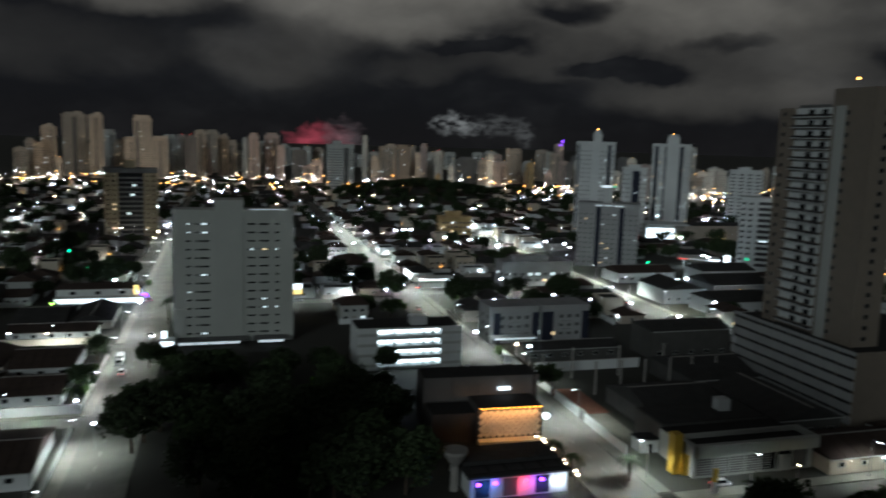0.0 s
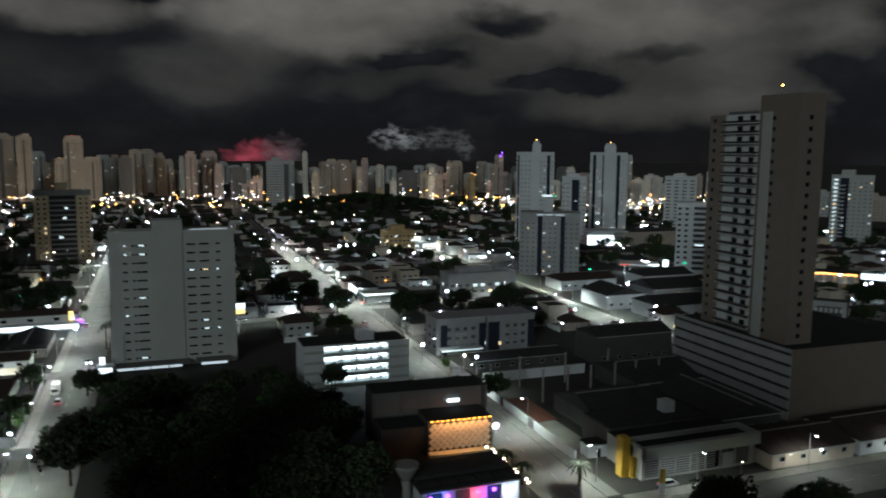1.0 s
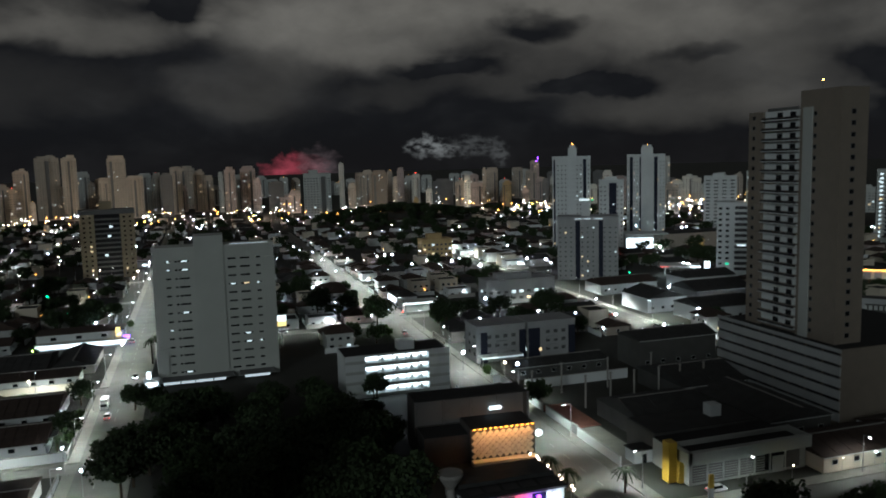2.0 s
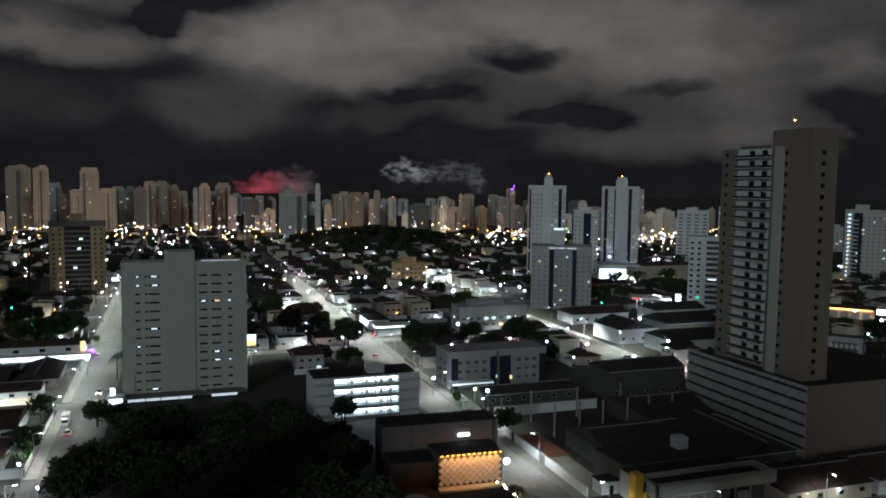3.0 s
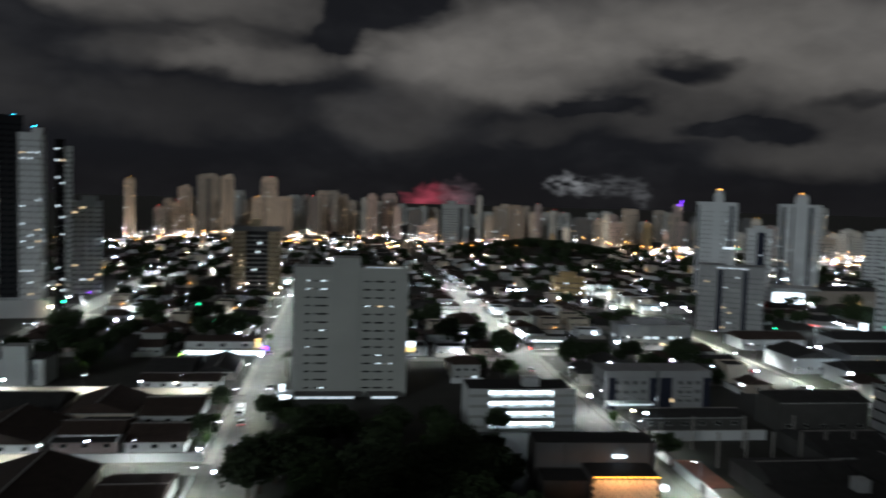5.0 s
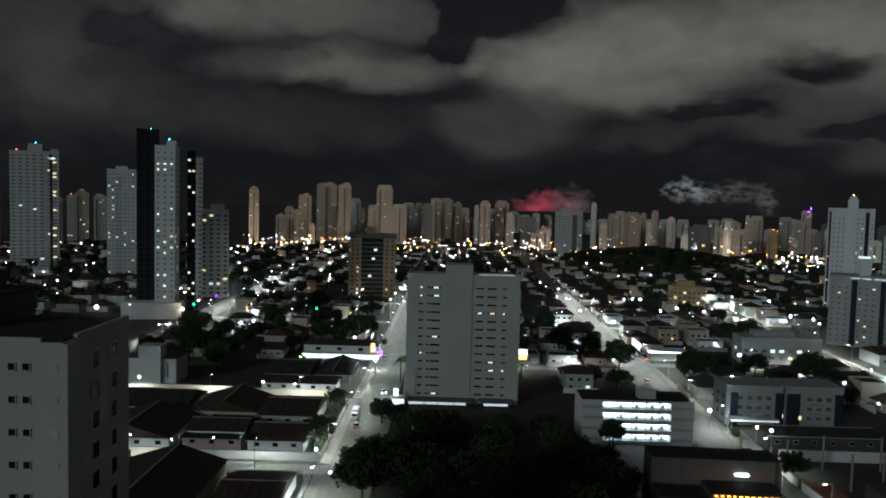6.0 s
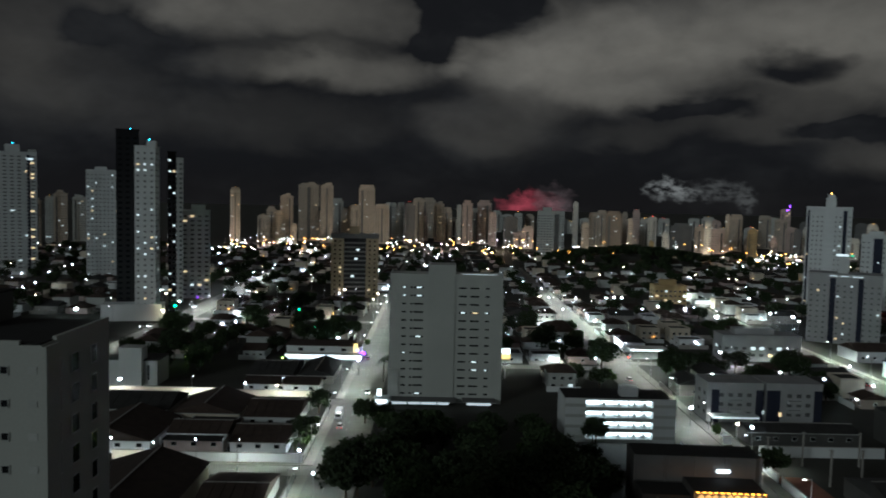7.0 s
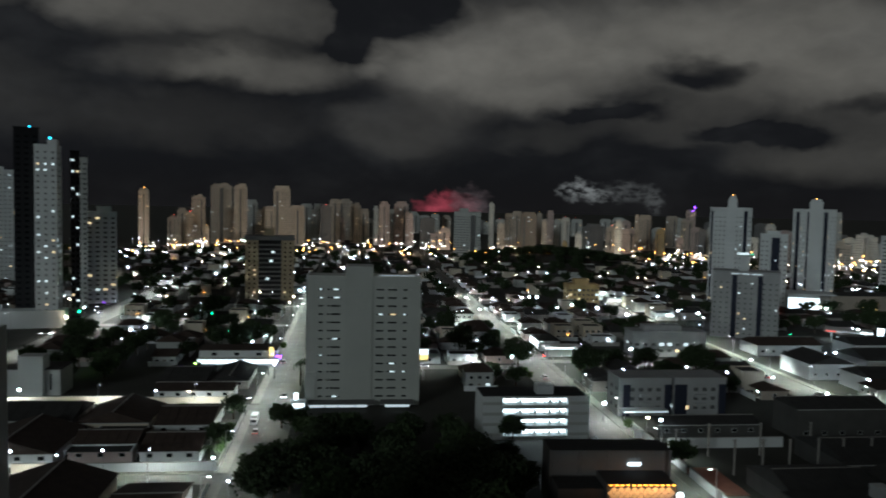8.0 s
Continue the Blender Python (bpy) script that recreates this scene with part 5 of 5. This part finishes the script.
boxes("edge_light", "tube", gas, (-8, 9, -4.15, -4.02, 4.7, 5.1))
for x in (-6, 7):
    boxes("column", "metal", gas, (x - .2, x + .2, 0, .4, 0, 4.6))
boxes("kiosk", "white", gas, (-6, 6, 2, 4.8, 0, 3.2))
shopf = thing("lit_shopfront", "shop with a blue-white lit front on the avenue", "shop", pose(88, 352, 0))
boxes("wall", "white", shopf, (0, 10, 6, 24, 0, 4.6))
boxes("roof", "sheet", shopf, (-.3, 10.3, 5.7, 24.3, 4.6, 4.9))
boxes("lit_front", "tube", shopf, (-.12, -.003, 7, 23, 1.4, 3.8))
gw = thing("green_wall", "garden wall coloured green for the green light on it", "wall", pose(64, 306, 0))
# green light on the wall is put into its colour
boxes("wall_body", "grass", gw, (0, 7, 0, .4, 0, 3.2))
bm = bmesh.new()
ball(bm, 3.5, -1.2, 2.4, .35)
part("garden_lamp", bm, "limefill", gw)


# added canopy, stands in for a large white and red sign glare
fore = thing("fuel_station", "added glowing white canopy with red trim, for a bright sign glare", "fuel station", pose(262, 384, 0, 0, 0, -32))
boxes("canopy", "cloth", fore, (-11, 11, -6, 6, 5.2, 6.2))
boxes("canopy_light", "tube", fore, (-10, 10, -5.4, 5.4, 5.08, 5.18))
boxes("red_trim", "red2", fore, (-11, -6, -6.16, -6.02, 5.3, 5.6))
boxes("white_trim", "tube", fore, (5.2, 11, -6.16, -6.02, 5.25, 6.1))
for x in (-8, 8):
    for y in (-3, 3):
        boxes("column", "white", fore, (x - .25, x + .25, y - .25, y + .25, 0, 5.08))
for x in (-5, 0, 5):
    boxes("pump", "white", fore, (x - .5, x + .5, -.4, .4, .2, 1.9))
boxes("price_totem", "tube", fore, (13, 16, -7, -6.4, 2.0, 9.0))
boxes("totem_base", "metal", fore, (14.2, 14.8, -6.9, -6.5, 0, 2.0))
# bodiless spots added to brighten the dim eastern district
for x, y, w in ((262, 380, 9000), (206, 296, 5000), (322, 284, 6000), (300, 470, 12000)):
    li = bpy.data.lights.new("forecourt_light", "SPOT")
    li.energy, li.color, li.spot_size, li.spot_blend, li.shadow_soft_size = w * 1.6, (.88, .96, 1.0), radians(155), .5, .5
    new("forecourt_light", li).location = (x, y, 9.0 if x != 262 else 4.9)
depot = thing("orange_hall", "long low hall under orange lamps", "hall", pose(345, 322, 0, 0, 0, -47))
boxes("wall", "offwhite", depot, (-16, 12, 0, 12, 0, 5.4))
boxes("roof", "sheet", depot, (-16.4, 12.4, -.4, 12.4, 5.4, 5.7))
boxes("eave_light", "sodium", depot, (-15, 11, -.75, -.6, 4.9, 5.05))
for k in range(5):
    boxes("roller_door", "metal", depot, (-14.5 + 5.2 * k, -11 + 5.2 * k, -.08, -.003, 0, 3.6))
board = thing("lit_board", "wide blue-white glowing roadside board", "billboard", pose(352, 302, 0, 0, 0, -49))
boxes("panel", "metal", board, (-7, 7, 0, .4, 4.2, 7.4))
boxes("lit_face", "tube", board, (-6.8, 6.8, -.1, -.01, 4.4, 7.2))
for x in (-5, 5):
    boxes("leg", "metal", board, (x - .2, x + .2, .1, .3, 0, 4.2))
arch = thing("portal_building", "pale building front with a square framed portal", "building", pose(247, 232, 0, 0, 0, -46))
boxes("wall", "dimgrey", arch, (-7, 7, .6, 12, 0, 11.4))
boxes("frame_post", "flats", arch, (-6.2, -4.6, -.4, .6, 0, 10.2))
boxes("frame_post", "flats", arch, (4.6, 6.2, -.4, .6, 0, 10.2))
boxes("frame_beam", "flats", arch, (-6.2, 6.2, -.4, .6, 10.2, 12.2))
for k in range(6):
    boxes("sign_bar", "grey", arch, (-5.2 + 1.8 * k, -4.0 + 1.8 * k, -.5, -.42, 7.9, 9.6))

# ---- vehicles ----
def car_template(paint, label):
    t = thing("car", label, "car", group="cars on the streets")
    bm = bmesh.new()
    box(bm, -.85, .85, -2.1, 2.1, .35, .85, .05)
    part("body", bm, paint, t)
    bm = bmesh.new()
    box(bm, -.78, .78, -1.3, 1.2, .85, 1.42, .22)
    part("cabin", bm, "glass", t)
    boxes("roof", paint, t, (-.55, .55, -1.0, .9, 1.42, 1.46))
    for x in (-.8, .62):
        for y in (-1.35, 1.3):
            bm = bmesh.new()
            bmesh.ops.create_cone(bm, cap_ends=True, segments=12, radius1=.32, radius2=.32, depth=.2, matrix=Matrix.Translation((x + .09, y, .32)) @ Matrix.Rotation(radians(90), 4, "Y"))
            wheel = part("wheel", bm, "rubber", t)
            boxes("rim", "metal", wheel, (x - .03, x + .21, y - .16, y + .16, .16, .48))
    for x in (-.6, .6):
        boxes("headlight", "lamp", t, (x - .14, x + .14, -2.14, -2.06, .55, .72))
        boxes("tail_light", "red2", t, (x - .14, x + .14, 2.06, 2.14, .6, .75))
    return t


CAR, CAR_DARK = car_template("car", "white car with its lights on"), car_template("cardark", "dark car on the street")
CAR.matrix_world = pose(-27.6, 231, .04, 0, 0, 180)
CAR_DARK.matrix_world = pose(-23, 273, .04)
for tpl, x, y, rz in ((CAR, 76.5, 300, 180), (CAR, 81, 352, 0), (CAR_DARK, 76.3, 410, 180), (CAR, -28, 330, 180), (CAR, 30, 322, 90), (CAR, -75, 196, 90), (CAR, 175, 330, 0),
                      (CAR_DARK, 169, 300, 180), (CAR, -146, 400, 0), (CAR, -152, 430, 180), (CAR, -145, 470, 0), (CAR, -151, 505, 180), (CAR, 99, 131.5, 90), (CAR, 174, 270, 0)):
    copy_thing(tpl, pose(x, y, .04, 0, 0, rz))
van = thing("delivery_van", "white box van parked at the kerb", "van", pose(-29.2, 241, .04))
boxes("cargo_box", "car", van, (-1.0, 1.0, -1.2, 3.2, .6, 3.0))
boxes("cab", "car", van, (-.95, .95, -2.6, -1.2, .5, 2.2))
boxes("windscreen", "glass", van, (-.8, .8, -2.66, -2.6, 1.3, 2.0))
for x in (-.9, .9):
    for y in (-1.9, 2.2):
        bm = bmesh.new()
        bmesh.ops.create_cone(bm, cap_ends=True, segments=12, radius1=.38, radius2=.38, depth=.22, matrix=Matrix.Translation((x, y, .38)) @ Matrix.Rotation(radians(90), 4, "Y"))
        part("wheel", bm, "rubber", van)

# ---- traffic light ----
tl = thing("traffic_light", "traffic light on a pole, showing red", "traffic light", pose(84.6, 318, 0))
boxes("pole", "metal", tl, (-.08, .08, -.08, .08, 0, 5.6))
boxes("arm", "metal", tl, (-4, 0, -.06, .06, 5.5, 5.62))
boxes("housing", "black", tl, (-4.2, -3.8, -.2, .2, 4.9, 6.1))
bm = bmesh.new()
ball(bm, -4, -.25, 5.8, .3)
part("red_lens", bm, "red", tl)


# ---- palms ----
def palm(x, y, h):
    t = thing("palm_tree", "slender palm tree with drooping fronds", "palm tree", pose(x, y, 0), "palms")
    bm = bmesh.new()
    cyl(bm, 0, 0, 0, h, .22, .14, 7)
    part("trunk", bm, "bark", t)
    r = random.Random(int(x * 3 + y))
    bm = bmesh.new()
    for k in range(16):
        a, up = 6.283 * k / 16 + r.uniform(-.15, .15), r.uniform(.1, .9)
        old = None
        for s in range(6):
            u = s / 5
            c = Vector((math.cos(a) * 3 * u, math.sin(a) * 3 * u, h + up * 2.2 * u - 3.0 * u * u))
            wv = Vector((-math.sin(a), math.cos(a), -.35)) * (.42 * (1 - u * .85))
            row = (bm.verts.new(c - wv), bm.verts.new(c + Vector((0, 0, .12))), bm.verts.new(c + Vector((wv.x * -1, wv.y * -1, wv.z)) * -1 + Vector((0, 0, 2 * wv.z * 0))))
            if old:
                bm.faces.new((old[0], row[0], row[1], old[1]))
                bm.faces.new((old[1], row[1], row[2], old[2]))
            old = row
    part("fronds", bm, "leaf", t, kind="stuff")


for x, y, h in ((81.2, 137.5, 5), (70.2, 142, 4.5), (70.0, 150, 4.5), (-18.5, 290, 9), (-36, 204, 5), (46, 219, 8), (-17, 300, 8)):
    palm(x, y, h)


# ---- flood lamps seen across the city ----
def flood(x, y, z, r, mat):
    t = thing("flood_lamp", {"lamp": "glaring white flood lamp on a thin pole", "warmlamp": "warm white lamp on a thin pole", "green": "green glowing lamp on a pole", "red": "red glowing lamp on a pole",
                             "violet": "blue-violet glowing lamp on a pole", "limefill": "added lime fill lamp that greens foliage, on a pole", "sodium": "orange lamp on a thin pole"}[mat], "lamp", pose(x, y, 0), "flood lamps")
    bm = bmesh.new()
    cyl(bm, 0, .35, 0, z, .08, .06, 6)
    part("pole", bm, "metal", t)
    bm = bmesh.new()
    # ball enlarged so that it takes in the lamp's bloom
    ball(bm, 0, 0, z, r)
    part("bulb", bm, mat, t)


flood(94, 107.5, 2.2, 0.35, "limefill")
flood(118, 131, 3.0, 0.16, "warmlamp")
flood(131, 130.7, 3.0, 0.12, "warmlamp")
flood(140, 130.7, 3.0, 0.14, "lamp")
flood(-46, 369, 6.0, 0.28, "lamp")
flood(-39, 338, 6.0, 0.47, "lamp")
flood(-29, 300, 6.0, 0.38, "lamp")
flood(-58, 377, 6.0, 0.38, "green")
flood(-27, 176, 6.0, 0.28, "lamp")
flood(-34, 538, 6.0, 0.28, "lamp")
flood(-29, 472, 6.0, 0.28, "lamp")
flood(43, 419, 6.0, 0.47, "lamp")
flood(44, 405, 6.0, 0.47, "lamp")
flood(68, 602, 6.0, 0.47, "lamp")
flood(69, 574, 6.0, 0.47, "lamp")
flood(75, 508, 6.0, 0.38, "lamp")
flood(75, 453, 6.0, 0.47, "lamp")
flood(85, 410, 6.0, 0.33, "lamp")
flood(119, 514, 6.0, 0.57, "lamp")
flood(113, 511, 6.0, 0.52, "lamp")
flood(124, 514, 6.0, 0.66, "lamp")
flood(111, 474, 6.0, 0.62, "lamp")
flood(63, 350, 6.0, 0.38, "warmlamp")
flood(57, 351, 6.0, 0.28, "lamp")
flood(49, 308, 6.0, 0.52, "lamp")
flood(53, 294, 6.0, 0.38, "lamp")
flood(66, 314, 6.0, 0.28, "lamp")
flood(81, 240, 6.0, 0.47, "lamp")
flood(89, 223, 6.0, 0.38, "warmlamp")
flood(92, 220, 6.0, 0.43, "lamp")
flood(150, 463, 6.0, 0.57, "lamp")
flood(159, 436, 6.0, 0.71, "lamp")
flood(123, 331, 6.0, 0.52, "lamp")
flood(122, 407, 6.0, 0.38, "lamp")
flood(124, 462, 6.0, 0.38, "lamp")
flood(105, 289, 6.0, 0.28, "lamp")
flood(95, 284, 6.0, 0.38, "lamp")
flood(25, 208, 2.4, 0.28, "limefill")
flood(197, 453, 6.0, 0.57, "lamp")
flood(205, 442, 6.0, 0.57, "lamp")
flood(201, 426, 6.0, 0.38, "lamp")
flood(144, 283, 6.0, 0.43, "lamp")
flood(167, 308, 6.0, 0.28, "lamp")
flood(158, 275, 6.0, 0.33, "lamp")
flood(153, 247, 6.0, 0.28, "lamp")
flood(199, 307, 6.0, 0.66, "lamp")
flood(214, 322, 6.0, 0.52, "lamp")
flood(206, 288, 6.0, 0.47, "lamp")
flood(194, 271, 6.0, 0.47, "lamp")
flood(208, 320, 6.0, 0.33, "lamp")
flood(221, 370, 6.0, 0.38, "green")
flood(267, 464, 6.0, 0.47, "red")
flood(281, 412, 6.0, 0.66, "lamp")
flood(267, 388, 6.0, 0.57, "lamp")
flood(248, 362, 6.0, 0.66, "lamp")
flood(164, 250, 6.0, 0.38, "lamp")
flood(267, 383, 6.0, 0.76, "lamp")
flood(218, 327, 6.0, 0.47, "lamp")
flood(222, 309, 6.0, 0.47, "lamp")
flood(212, 273, 6.0, 0.76, "lamp")
flood(224, 292, 6.0, 0.38, "lamp")
flood(431, 597, 6.0, 0.76, "lamp")
flood(400, 577, 6.0, 0.66, "lamp")
flood(396, 578, 6.0, 0.57, "lamp")
flood(222, 294, 6.0, 0.38, "sodium")
flood(339, 313, 6.0, 0.38, "lamp")
flood(327, 286, 6.0, 0.57, "lamp")
flood(324, 287, 6.0, 0.47, "lamp")
flood(333, 288, 6.0, 0.47, "lamp")
flood(228, 293, 6.0, 0.47, "lamp")
flood(-191, 415, 6.0, 0.95, "lamp")
flood(-271, 494, 6.0, 0.66, "lamp")
flood(-263, 499, 6.0, 0.66, "lamp")
flood(-244, 496, 6.0, 0.57, "lamp")
flood(-254, 541, 6.0, 0.47, "red")
flood(-145, 416, 6.0, 0.76, "warmlamp")
flood(-145, 435, 6.0, 0.66, "green")
flood(-156, 429, 6.0, 0.57, "green")
flood(-148, 452, 6.0, 0.47, "lamp")
flood(-282, 492, 6.0, 0.47, "lamp")
flood(-126, 337, 2.4, 0.28, "limefill")
flood(-106, 262, 6.0, 0.47, "lamp")
flood(-72, 199, 5.0, 0.18, "lamp")
flood(-61, 199, 6.0, 0.25, "lamp")
flood(-84, 202, 5.0, 0.18, "lamp")
flood(-33, 192, 6.0, 0.30, "lamp")
flood(-63, 260, 6.0, 0.28, "lamp")
flood(-52, 258, 6.0, 0.28, "warmlamp")
flood(-54, 253, 2.4, 0.28, "limefill")
flood(-62, 319, 2.4, 0.28, "limefill")
flood(-144, 473, 6.0, 0.47, "violet")
flood(-181, 556, 6.0, 0.47, "lamp")
flood(-103, 378, 6.0, 0.47, "lamp")
flood(-98, 384, 6.0, 0.47, "lamp")
flood(-150, 562, 6.0, 0.57, "lamp")
flood(-75, 431, 6.0, 0.47, "green")
flood(-43, 347, 6.0, 0.38, "lamp")
flood(-167, 570, 6.0, 0.57, "lamp")
flood(-86, 452, 2.4, 0.28, "limefill")
# lime fills added beside shrubs to light their leaves green
flood(139.4, 285.6, 3.0, 0.3, "limefill")
flood(-100, 314.6, 3.0, 0.3, "limefill")
flood(96, 313.6, 3.0, 0.3, "limefill")
flood(120, 265.6, 3.0, 0.3, "limefill")
